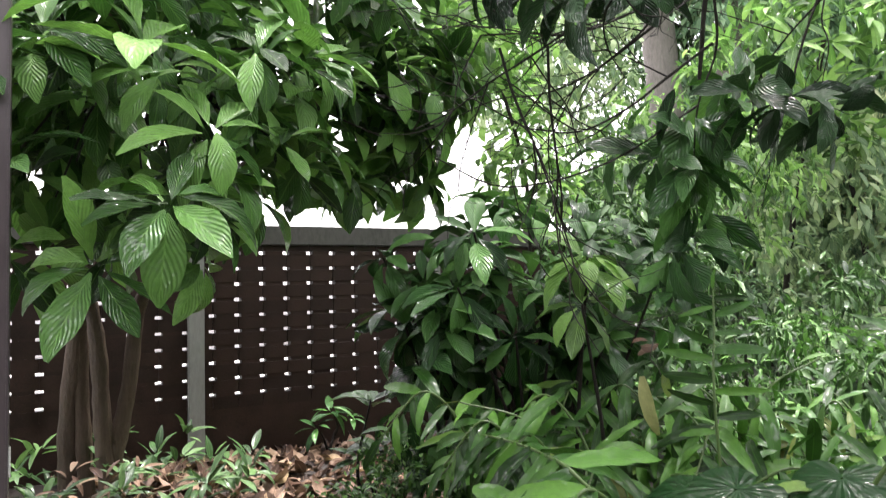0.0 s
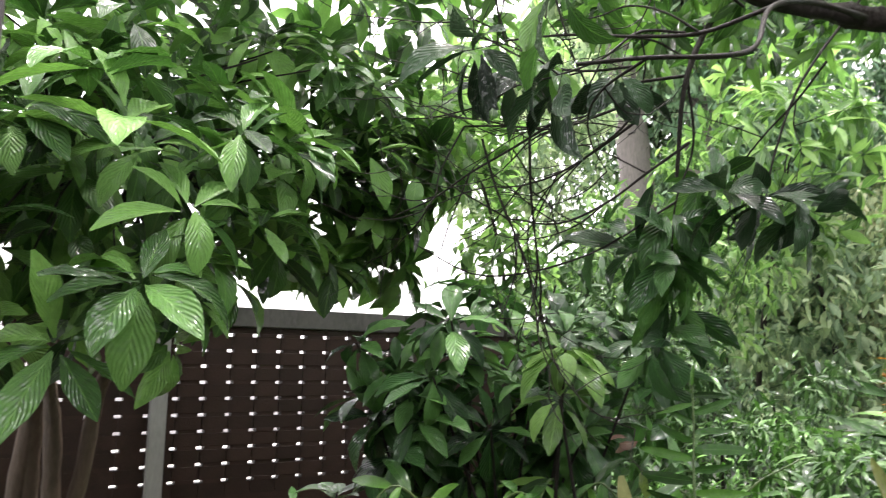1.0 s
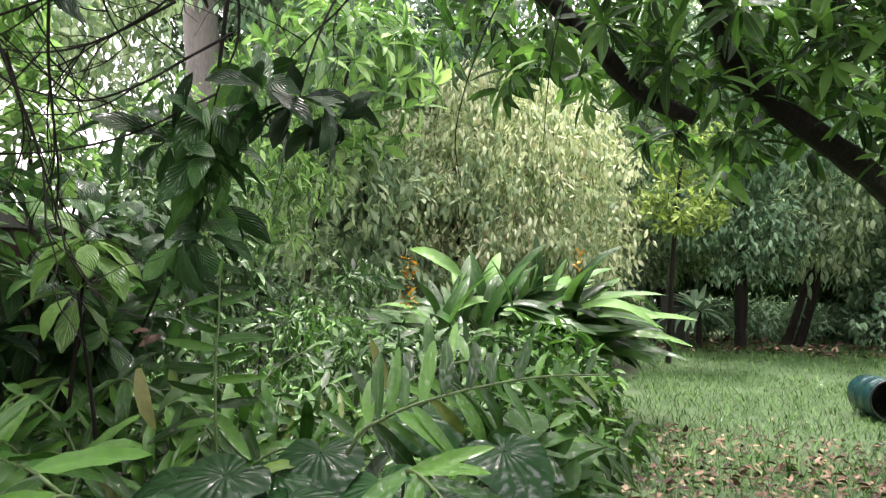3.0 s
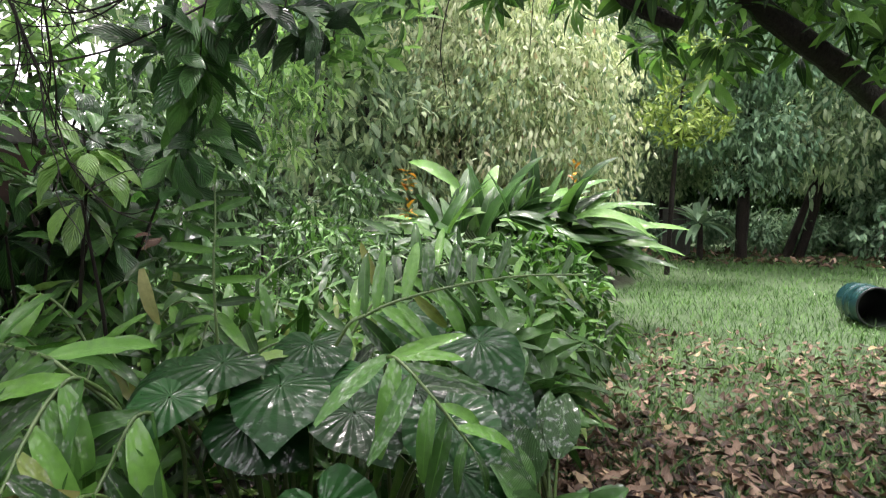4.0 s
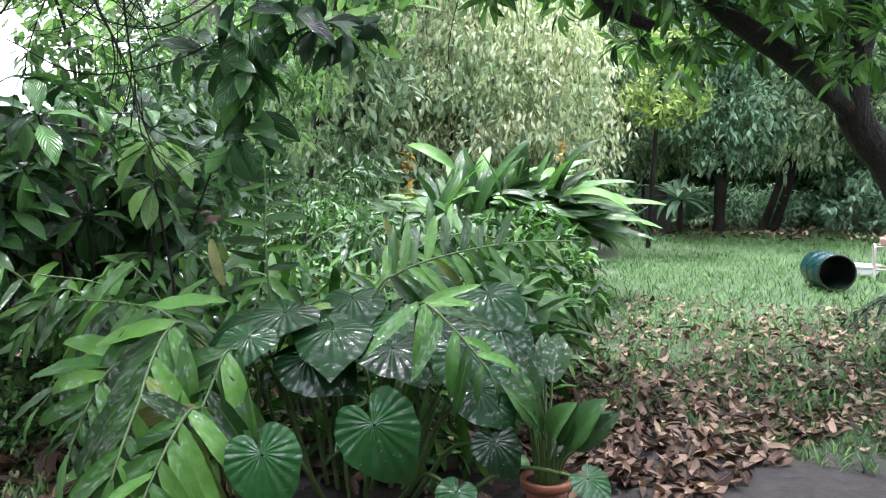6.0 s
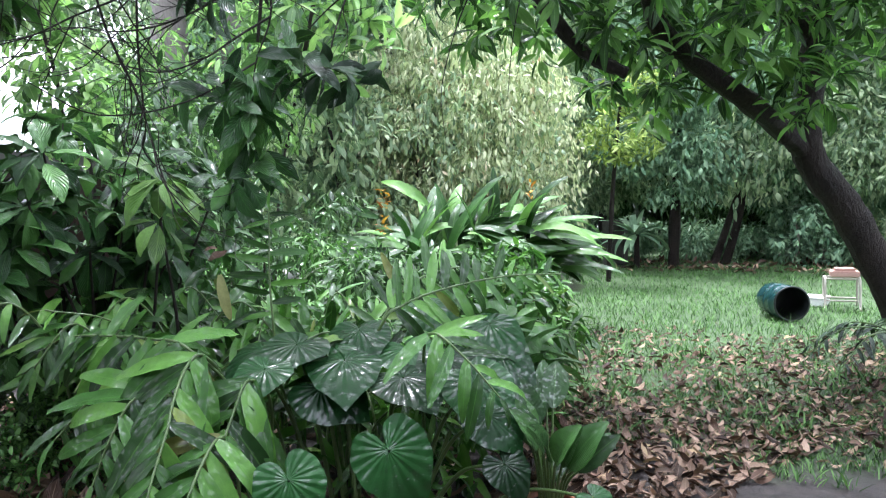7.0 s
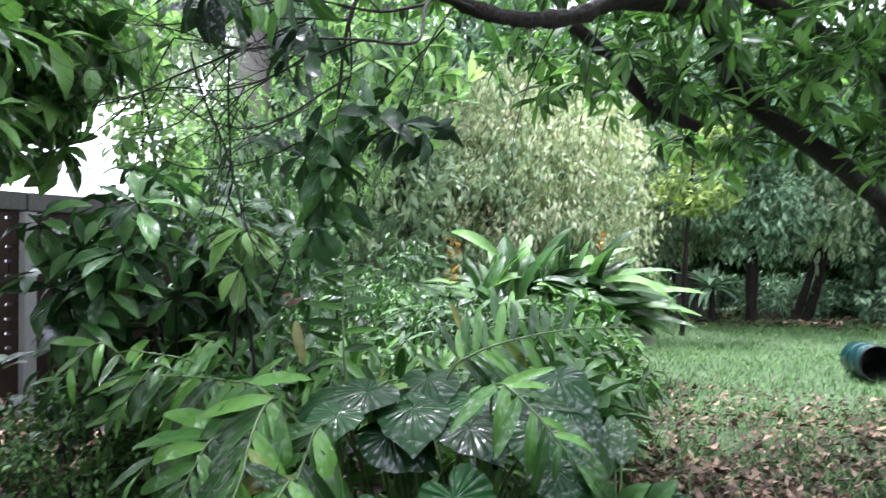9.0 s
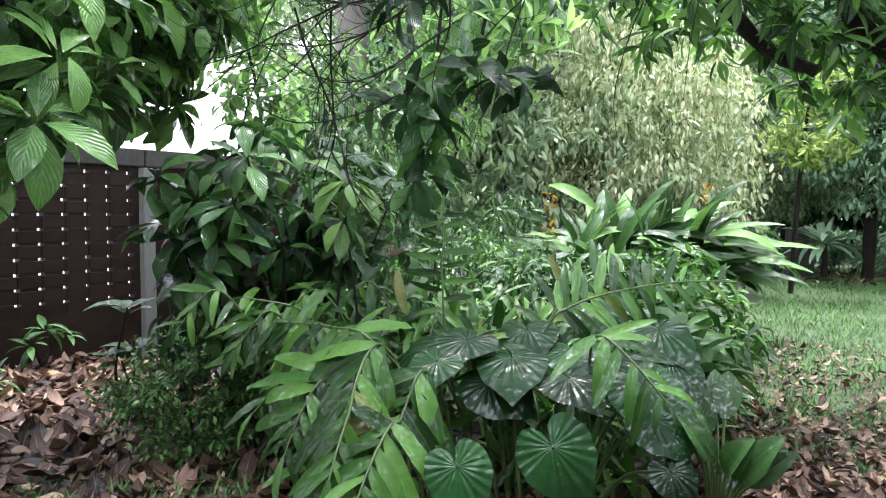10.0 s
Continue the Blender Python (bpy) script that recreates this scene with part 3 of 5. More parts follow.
# paler tree beyond the wall's end
pale = root("small_leaved_tree", (3.3, 4.6, 0), "slim tree with light green glossy leaves", "tree")
limb("trunk", [(3.3, 4.6, -0.05), (3.35, 4.5, 1.2), (3.3, 4.4, 2.2), (3.0, 4.3, 3.0)], 0.018, 0.012, BARK, pale)
leaf_stuff("foliage", OBLONG_LOW, join(whorls_in((2.40, 4.15, 3.02), (0.75, 0.65, 0.42), 70, 7, 0.17, 0.45, 0.3), whorls_in((3.1, 4.6, 3.25), (0.6, 0.7, 0.5), 40, 7, 0.17, 0.4, 0.3), whorls_in((3.05, 4.0, 2.2), (0.32, 0.3, 0.38), 18, 7, 0.15, 0.3, 0.2), whorls_in((3.0, 4.6, 3.9), (1.1, 0.8, 0.7), 50, 7, 0.18, 0.4, 0.3), whorls_in((3.35, 4.5, 2.35), (0.42, 0.4, 0.55), 46, 7, 0.15, 0.3, 0.2)), BRIGHT, pale)


def shrub(at, label, spots, shapes, mat, length, extra=(), stems=5, meshes=None, category="shrub", spread=(60, 120)):
    """Stems from one foot, each ending in a whorl of drooping leaves."""
    ob = root("shrub", at, label, category)
    sets = []
    for k, (c, axis, n, scale) in enumerate(spots):
        c = np.array(c)
        foot = np.array(at) + rng.normal(0, 0.07, 3) * (1, 1, 0)
        limb("stem", [foot, foot * 0.55 + c * 0.45 + rng.normal(0, 0.06, 3), c], 0.014, 0.006, TWIG, ob, "", 6, 6)
        sets.append(whorl(c, axis, n, length * scale, spread))
    if meshes:
        leaf_parts("leaf", meshes, join(*sets), ob)
        sets = []
    sets += list(extra)
    if sets:
        leaf_stuff("foliage", shapes, join(*sets), mat, ob)
    return ob


BUSH_MESHES = meshes_of("leaf", OBLONG, BUSH)
spots = [((2.40, 2.85, 1.40), (-0.1, -0.3, 0.8), 10, 1.0), ((2.02, 3.0, 1.72), (-0.3, -0.5, 0.5), 9, 1.1), ((1.80, 3.35, 1.25), (-0.5, -0.5, 0.3), 8, 1.0), ((2.35, 3.25, 1.92), (0, -0.3, 0.8), 9, 1.0),
         ((1.92, 3.0, 1.45), (-0.3, -0.6, 0.3), 8, 1.0), ((2.55, 2.75, 1.68), (0, -0.5, 0.6), 8, 1.0), ((2.15, 2.85, 1.2), (-0.2, -0.7, 0.1), 8, 1.0), ((1.72, 3.45, 1.62), (-0.6, -0.4, 0.4), 8, 0.9),
         ((2.75, 3.1, 1.95), (0.1, -0.4, 0.7), 8, 0.9), ((2.6, 2.7, 1.2), (0.1, -0.6, 0.2), 8, 1.0), ((2.9, 2.6, 1.6), (0.3, -0.4, 0.5), 8, 1.0), ((1.95, 3.4, 0.95), (-0.5, -0.5, 0.0), 8, 0.9)]
shrub((2.4, 3.1, 0), "dense shrub with dark wet quilted leaves", spots, OBLONG_LOW, BUSH, 0.25,
      [whorls_in((2.3, 3.35, 1.25), (0.55, 0.5, 0.72), 60, 8, 0.24, 0.3, 0.3), whorls_in((2.95, 3.1, 1.2), (0.5, 0.45, 0.75), 36, 8, 0.22, 0.3, 0.3), loose_in((2.4, 3.4, 0.7), (0.7, 0.5, 0.6), 160, 0.2, 0.6, 0.1)], meshes=BUSH_MESHES)

shrub((2.4, 2.6, 0), "slim plant with a fresh light green leaf whorl", [((2.27, 2.44, 1.57), (-0.3, -0.45, 0.75), 13, 1.05), ((2.20, 2.40, 1.36), (-0.4, -0.5, 0.5), 7, 0.9)], OBLONG_LOW, FRESH, 0.24, meshes=meshes_of("leaf", OBLONG, FRESH), spread=(70, 125))

# overhanging tree at the lawn, with its limbs over the border
mango = root("leaning_tree", (6.35, -1.55, 0), "leaning dark-barked tree with long drooping leaves over the lawn", "tree")
limb("trunk", [(6.45, -1.75, -0.1), (6.38, -1.45, 0.5), (6.22, -1.05, 1.3), (6.0, -0.72, 1.85), (5.93, -0.78, 2.6), (5.9, -0.8, 3.2), (5.8, -0.75, 4.4)], 0.16, 0.09, BARK, mango, "dark wet trunk", 12, 9, 0.04)
limb("branch", [(6.0, -0.72, 1.8), (5.5, -0.38, 2.1), (4.82, 0.18, 2.53), (4.5, 0.3, 2.8), (4.27, 0.34, 3.09), (4.1, 0.2, 3.7)], 0.085, 0.05, BARK, mango, "", 10, 8, 0.05)
limb("branch", [(4.27, 0.34, 3.07), (3.95, 0.55, 3.0), (3.64, 0.76, 2.96), (3.35, 0.93, 2.81), (3.05, 1.09, 2.73), (2.82, 1.22, 2.72), (2.58, 1.37, 2.77), (2.15, 1.57, 2.87), (1.6, 1.9, 3.0)], 0.068, 0.03, BARK, mango, "", 9, 8, 0.09)
limb("branch", [(2.75, 1.27, 2.73), (2.3, 1.2, 2.64), (1.97, 1.12, 2.5), (1.75, 1.02, 2.29), (1.57, 0.99, 2.21), (1.4, 1.05, 2.19), (1.25, 1.13, 2.17)], 0.010, 0.005, TWIG, mango, "", 7, 6, 0.06)
limb("branch", [(5.93, -0.78, 2.7), (5.3, -0.2, 3.1), (4.7, 0.5, 3.5), (4.0, 1.2, 3.8), (3.2, 1.9, 3.7)], 0.08, 0.03, BARK, mango, "", 9, 8, 0.06)
limb("branch", [(4.10, 1.2, 3.0), (4.23, 0.94, 2.73), (4.35, 0.71, 2.44), (4.5, 0.45, 2.3)], 0.05, 0.045, BARK, mango, "", 9, 6, 0.08)
limb("branch", [(3.2, 1.9, 3.7), (2.9, 2.0, 3.2), (2.62, 2.0, 2.75), (2.58, 2.05, 2.3)], 0.022, 0.008, TWIG, mango, "", 7, 6, 0.06)
TANGLE = (((2.30, 2.00, 2.48), (1.75, 2.55, 1.85)), ((1.95, 2.25, 2.42), (2.1, 2.3, 1.9)), ((2.05, 2.2, 2.5), (1.5, 2.7, 2.0)), ((2.5, 1.9, 2.4), (2.0, 2.3, 1.75)), ((1.75, 2.3, 2.4), (1.9, 2.4, 1.8)))
trng = np.random.default_rng(11)
lines = []


def spray(start, way, length, r, depth):
    """A bent twig with side twigs."""
    pts = [np.array(start)]
    way = unit(way)
    for _ in range(4):
        way = unit(way + trng.normal(0, 0.22, 3) + (0, 0, 0.05))
        pts.append(pts[-1] + way * length / 4)
    lines.append((pts, r, r * 0.45))
    if depth:
        for p in pts[1:]:
            spray(p, way + trng.normal(0, 0.75, 3), length * 0.6, r * 0.6, depth - 1)


spray((2.62, 2.0, 2.75), (-0.75, 0.45, -0.35), 0.85, 0.010, 2)
spray((2.62, 2.0, 2.95), (-0.9, 0.3, -0.15), 0.9, 0.009, 2)
spray((1.97, 1.12, 2.50), (-0.5, 0.8, -0.1), 0.8, 0.009, 1)
spray((1.4, 1.05, 2.19), (-0.2, 0.9, -0.2), 0.6, 0.005, 2)
spray((2.9, 1.9, 3.1), (-0.4, 0.9, -0.1), 0.9, 0.009, 2)
lines += [([(2.62, 2.0, 2.75), (2.66, 2.02, 2.45), (2.60, 2.08, 2.2), (2.58, 2.1, 1.95)], 0.008, 0.004), ([(3.1, 1.5, 3.0), (2.75, 1.55, 2.6), (2.62, 1.6, 2.3), (2.55, 1.62, 2.05)], 0.008, 0.004),
          ([(2.60, 2.08, 2.2), (2.2, 2.2, 1.95), (1.8, 2.35, 1.85), (1.55, 2.5, 1.98)], 0.007, 0.003), ([(3.4, 1.0, 2.9), (3.35, 1.2, 2.5), (3.3, 1.3, 2.1), (3.45, 1.35, 1.85)], 0.006, 0.002), ([(3.8, 0.9, 3.0), (3.75, 1.0, 2.5), (3.9, 1.1, 2.1)], 0.005, 0.002)]
spray((2.4, 2.05, 2.62), (-0.8, 0.5, -0.2), 0.8, 0.009, 2)
spray((2.6, 2.3, 2.9), (-0.6, 0.8, -0.25), 0.9, 0.009, 2)
for a, b in TANGLE:
    spray(a, np.array(b) - a, 0.85, 0.008, 2)
spray((2.3, 1.9, 2.6), (-0.5, 0.6, -0.5), 0.8, 0.007, 2)
spray((3.0, 1.6, 2.75), (0.1, 0.7, -0.6), 0.8, 0.007, 2)
lines = [(a, r0 * 0.85, r1 * 0.85) for a, r0, r1 in lines]
many_tubes("twig_tangle", lines, TWIG, mango, "dark wet twigs")
HANG_MESHES = meshes_of("leaf", OBLONG, BUSH)
BACKLIT_MESHES = meshes_of("leaf", OBLONG, DARKLEAF)
leaf_parts("leaf", HANG_MESHES, join(whorl((2.62, 2.12, 1.98), (0.2, -0.5, -0.3), 9, 0.28, (40, 100)), whorl((2.66, 2.22, 1.6), (0, -0.3, -0.5), 8, 0.26, (30, 90)), whorl((2.56, 2.2, 1.4), (-0.1, -0.2, -0.6), 7, 0.22, (30, 90)), whorl((2.42, 2.15, 1.98), (-0.5, -0.4, -0.2), 7, 0.26, (40, 100)), whorl((2.60, 2.10, 2.10), (0, -0.2, -0.7), 9, 0.27, (25, 80)), whorl((2.55, 2.08, 1.92), (0.1, -0.2, -0.8), 8, 0.26, (20, 70)), whorl((2.68, 2.2, 1.75), (0.1, 0, -0.9), 8, 0.24, (15, 60)),
           whorl((2.50, 2.15, 1.55), (0, 0, -1), 7, 0.22, (15, 60)), whorl((2.35, 2.3, 2.08), (-0.6, 0, 0.2), 5, 0.24, (40, 100)), whorl((2.72, 1.95, 2.2), (0.5, -0.4, 0.2), 6, 0.26, (50, 110))), mango)
# whorls against the sky: their shade is painted in with near-black leaves
leaf_parts("leaf", BACKLIT_MESHES, join(whorl((2.55, 1.62, 2.10), (0, -0.1, -0.6), 10, 0.21, (30, 95)), whorl((2.66, 1.52, 2.06), (0.3, -0.2, -0.5), 8, 0.2, (30, 90)), whorl((2.46, 1.72, 2.12), (-0.3, 0, -0.3), 6, 0.2, (50, 100)),
           whorl((1.25, 1.2, 2.14), (-0.3, 0.3, -0.6), 7, 0.15, (20, 80)), whorl((1.9, 1.7, 2.45), (0, 0, -0.7), 8, 0.2, (30, 90)), whorl((1.45, 1.9, 2.55), (-0.4, 0, -0.5), 8, 0.22, (30, 90)), whorl((1.75, 2.1, 2.6), (0, 0, -0.8), 8, 0.22, (30, 90))), mango, "leaf coloured near black as if against the light")
leaf_parts("leaf", meshes_of("leaf", OBLONG, QUILTED), join(whorl((1.28, 1.25, 2.36), (-0.1, 0.2, -0.8), 4, 0.19, (10, 50)), whorl((2.05, 2.25, 2.75), (0, 0, -0.6), 7, 0.24, (30, 90)), whorl((2.9, 2.15, 2.35), (0.3, 0.1, -0.1), 8, 0.24, (50, 110))), mango, "young light green leaf")
# includes unseen clumps high overhead, added to shade the border and near lawn
canopy_and_shade = [((4.6, 0.05, 3.15), (1.0, 0.9, 0.55), 60), ((5.35, -0.25, 2.75), (0.85, 0.7, 0.6), 50), ((3.6, 0.8, 3.35), (0.9, 0.8, 0.4), 44), ((5.0, 0.2, 4.0), (2.0, 1.6, 0.7), 90), ((6.9, -1.2, 3.2), (1.2, 1.2, 0.9), 120), ((5.8, -0.9, 3.55), (0.9, 0.9, 0.4), 60), ((6.3, -1.8, 5.2), (2.4, 2.2, 0.9), 120), ((3.6, -0.9, 4.8), (2.0, 2.0, 0.6), 150), ((2.0, 1.1, 4.3), (1.8, 1.5, 0.5), 130), ((2.6, 2.8, 4.7), (1.9, 1.3, 0.5), 60), ((4.4, 1.0, 2.8), (0.6, 0.5, 0.45), 26), ((4.9, 1.6, 3.05), (0.85, 0.55, 0.42), 42), ((5.2, 0.4, 2.35), (0.7, 0.5, 0.35), 26), ((2.6, 2.2, 3.5), (1.0, 0.9, 0.45), 44), ((1.5, 2.0, 3.35), (0.8, 0.7, 0.4), 30), ((3.6, 2.2, 3.7), (1.2, 1.2, 0.6), 60),
          ((5.1, -0.25, 2.66), (0.5, 0.4, 0.36), 26), ((5.45, -0.85, 2.75), (0.5, 0.45, 0.5), 26), ((4.6, 0.5, 2.6), (0.4, 0.35, 0.25), 16), ((8.2, -1.6, 4.5), (1.8, 1.6, 1.1), 100), ((4.6, -1.2, 4.3), (1.4, 1.2, 0.4), 80), ((5.6, -1.3, 5.1), (2.0, 1.6, 0.5), 90), ((5.2, -0.75, 2.15), (0.35, 0.3, 0.2), 12)]
leaf_stuff("foliage", DROOPY, join(*[whorls_in(c, r, n, 9, 0.19, -0.25, 0.3, (30, 95)) for c, r, n in canopy_and_shade]), MANGO, mango)

# gingers: arching stems with two ranks of leaves
GINGER_MESHES = meshes_of("leaf", LANCE, GINGER)


def frond(parent, points, n, length, start=0.12, hang_down=0.5, lean=0.6, side_up=(0, 0, 1)):
    """One arching stem of a ginger under its clump, with its leaves."""
    c = glide(points, 12)
    st = limb("stem", points, 0.0085, 0.004, STEM, parent, "", 6, 8)
    t = np.linspace(start, 1, n)
    k = t * (len(c) - 1)
    i = np.clip(k.astype(int), 0, len(c) - 2)
    P = c[i] + (c[i + 1] - c[i]) * (k - i)[:, None]
    tan = unit(c[i + 1] - c[i])
    side = unit(np.cross(tan, side_up)) * np.where(np.arange(n) % 2, 1, -1)[:, None]
    D = unit(side + tan * lean + np.array([0, 0, -hang_down]) + rng.normal(0, 0.17, (n, 3)))
    U = np.cross(np.cross(D, np.array(side_up, float)), D) + rng.normal(0, 0.22, (n, 3))
    S = length * (0.6 + 0.5 * np.sin(np.pi * np.clip(t * 0.9 + 0.1, 0, 1))) * rng.uniform(0.75, 1.15, n)
    D[-1], P[-1] = unit(tan[-1] + (0, 0, -0.3)), c[-1]
    return P, D, U, S


def ginger(at, label, fronds):
    ob = root("ginger_plant", at, label, "ginger plant")
    leaf_parts("leaf", GINGER_MESHES, join(*[frond(ob, *f) for f in fronds]), ob)
    return ob


TILT = (-0.55, -0.35, 0.75)
ginger((2.05, 1.85, 0), "arching ginger with long glossy wet leaves", [
    ([(1.95, 1.62, 0), (1.84, 1.62, 0.55), (1.63, 1.72, 0.843), (1.68, 1.97, 0.863), (1.75, 2.30, 0.847), (1.77, 2.59, 0.82), (1.78, 2.81, 0.726)], 20, 0.36, 0.36, 0.55, 0.25, TILT),
    ([(1.9, 1.7, 0), (1.82, 1.68, 0.6), (1.64, 1.65, 0.816), (1.544, 1.653, 0.794), (1.423, 1.609, 0.696), (1.329, 1.556, 0.61), (1.226, 1.518, 0.504), (1.142, 1.487, 0.40)], 19, 0.38, 0.30, 0.62, 0.55, TILT),
    ([(1.95, 1.6, 0), (1.9, 1.52, 0.55), (1.72, 1.494, 0.711), (1.582, 1.481, 0.577), (1.442, 1.445, 0.439), (1.303, 1.413, 0.328)], 17, 0.38, 0.36, 0.55, 0.6, TILT),
    ([(1.75, 1.5, 0), (1.6, 1.45, 0.45), (1.45, 1.42, 0.56), (1.327, 1.397, 0.505), (1.198, 1.367, 0.397), (1.089, 1.339, 0.275)], 15, 0.36, 0.35, 0.5, 0.6, TILT),
    ([(1.85, 1.8, 0), (1.72, 1.82, 0.55), (1.494, 1.856, 0.668), (1.364, 1.871, 0.545), (1.269, 1.877, 0.378)], 14, 0.36, 0.34, 0.4, 0.5, TILT),
    ([(1.95, 1.9, 0), (1.8, 2.05, 0.5), (1.62, 2.2, 0.62), (1.45, 2.3, 0.45)], 12, 0.34, 0.3, 0.4, 0.6, TILT)])
ginger((2.55, 1.25, 0), "ginger with one long level stem of pale leaves", [
    ([(2.35, 1.45, 0), (2.38, 1.38, 0.55), (2.41, 1.233, 0.871), (2.494, 1.185, 0.928), (2.6, 1.086, 0.98), (2.806, 0.936, 1.022), (3.073, 0.792, 1.036), (3.374, 0.621, 1.02)], 25, 0.24, 0.36, 0.05, 0.6, (-0.72, -0.5, 0.45)),
    ([(2.6, 1.5, 0), (2.7, 1.5, 0.6), (2.95, 1.40, 0.95), (3.3, 1.25, 1.05), (3.6, 1.15, 1.0)], 20, 0.25, 0.35, 0.15, 0.55, (-0.72, -0.5, 0.45)),
    ([(2.45, 1.05, 0), (2.3, 0.98, 0.7), (2.143, 0.859, 0.87), (2.101, 0.689, 0.777), (2.101, 0.546, 0.63)], 13, 0.30, 0.4, 0.35, 0.6, TILT),
    ([(2.5, 1.35, 0), (2.6, 1.2, 0.4), (2.75, 1.0, 0.6), (2.95, 0.82, 0.62)], 14, 0.24, 0.3, 0.6, 0.6)])
ginger((2.52, 2.0, 0), "upright ginger stem with paired leaves", [
    ([(2.46, 1.86, 0), (2.44, 1.87, 0.45), (2.437, 1.90, 0.84), (2.46, 1.93, 1.08), (2.49, 1.945, 1.25), (2.51, 1.96, 1.42)], 15, 0.20, 0.42, 0.12, 0.25, (-0.85, -0.5, 0.15)),
    ([(2.75, 2.2, 0), (2.8, 2.2, 0.55), (2.95, 2.1, 0.95), (3.2, 2.0, 1.1)], 14, 0.2, 0.35, 0.4, 0.5),
    ([(2.3, 2.3, 0), (2.2, 2.35, 0.5), (2.0, 2.5, 0.85), (1.75, 2.7, 0.95)], 14, 0.22, 0.35, 0.6, 0.5)])
fill = []
for k in range(46):
    a = rng.uniform(0, 6.28)
    bx, by = rng.uniform(2.1, 4.2), rng.uniform(1.1, 2.8)
    h, s = rng.uniform(0.45, 0.85), rng.uniform(0.3, 0.55)
    out = np.array([math.cos(a), math.sin(a), 0])
    o = np.array([bx, by, 0])
    fill.append(([o, o + out * s * 0.25 + (0, 0, h * 0.7), o + out * s * 0.7 + (0, 0, h), o + out * s * 1.1 + (0, 0, h * 0.85)], 12, 0.22, 0.3, 0.4, 0.5, (-0.45, -0.3, 0.8)))
for k in range(22):
    a = rng.uniform(2.2, 5.6)
    o = np.array([rng.uniform(1.9, 2.9), rng.uniform(2.1, 2.9), 0])
    h, s = rng.uniform(0.6, 1.0), rng.uniform(0.35, 0.6)
    out = np.array([math.cos(a), math.sin(a), 0])
    fill.append(([o, o + out * s * 0.25 + (0, 0, h * 0.7), o + out * s * 0.7 + (0, 0, h), o + out * s * 1.15 + (0, 0, h * 0.8)], 13, 0.27, 0.3, 0.4, 0.5, (-0.45, -0.3, 0.8)))
thicket = ginger((2.8, 1.9, 0), "thicket of ginger stems with narrow wet leaves", fill)
leaf_stuff("undergrowth", LANCE, join(loose_in((2.75, 1.3, 0.16), (0.5, 0.6, 0.2), 200, 0.24, 0.1), loose_in((3.2, 1.3, 0.3), (0.7, 0.6, 0.35), 260, 0.24, 0.1), loose_in((2.1, 2.1, 0.18), (0.4, 0.4, 0.2), 120, 0.24, 0.2), loose_in((3.0, 2.2, 0.4), (0.9, 0.6, 0.4), 300, 0.24, 0.1)), GINGER, thicket)
leaf_parts("leaf", meshes_of("leaf", LANCE[:2], YELLOWLEAF), (np.array([(2.145, 1.985, 1.098), (2.2, 1.9, 0.72)]), np.array([(0.08, -0.10, -1.0), (-0.2, -0.1, -0.9)]), np.array([(-0.8, -0.4, 0.5), (-0.6, -0.7, 0.3)]), np.array([0.26, 0.2])), root("withered_leaf", (2.06, 1.93, 1.06), "single yellowed leaf hanging among green ginger leaves", "leaf"))

dry = root("withered_leaf", (2.34, 2.20, 1.19), "pale curled dead leaf caught among ginger stems", "leaf")
leaf_parts("leaf", meshes_of("leaf", DRY, LITTER), (np.array([(2.34, 2.20, 1.19), (2.37, 2.18, 1.17), (2.31, 2.22, 1.20)]), np.array([(0.4, -0.8, -0.1), (-0.3, 0.8, 0.1), (0.3, -0.6, 0.3)]), np.array([(-0.5, -0.4, 0.8)] * 3), np.array([0.09, 0.08, 0.07])), dry)

# elephant ears
ears = root("elephant_ear_plant", (2.2, 1.25, 0), "elephant ear plant with dark heart-shaped ribbed leaves", "plant")
EAR_MESHES = meshes_of("leaf", HEARTS, EAR)
R_, F_ = np.array((0.42, -0.91, 0.0)), np.array((0.90, 0.42, 0.0))
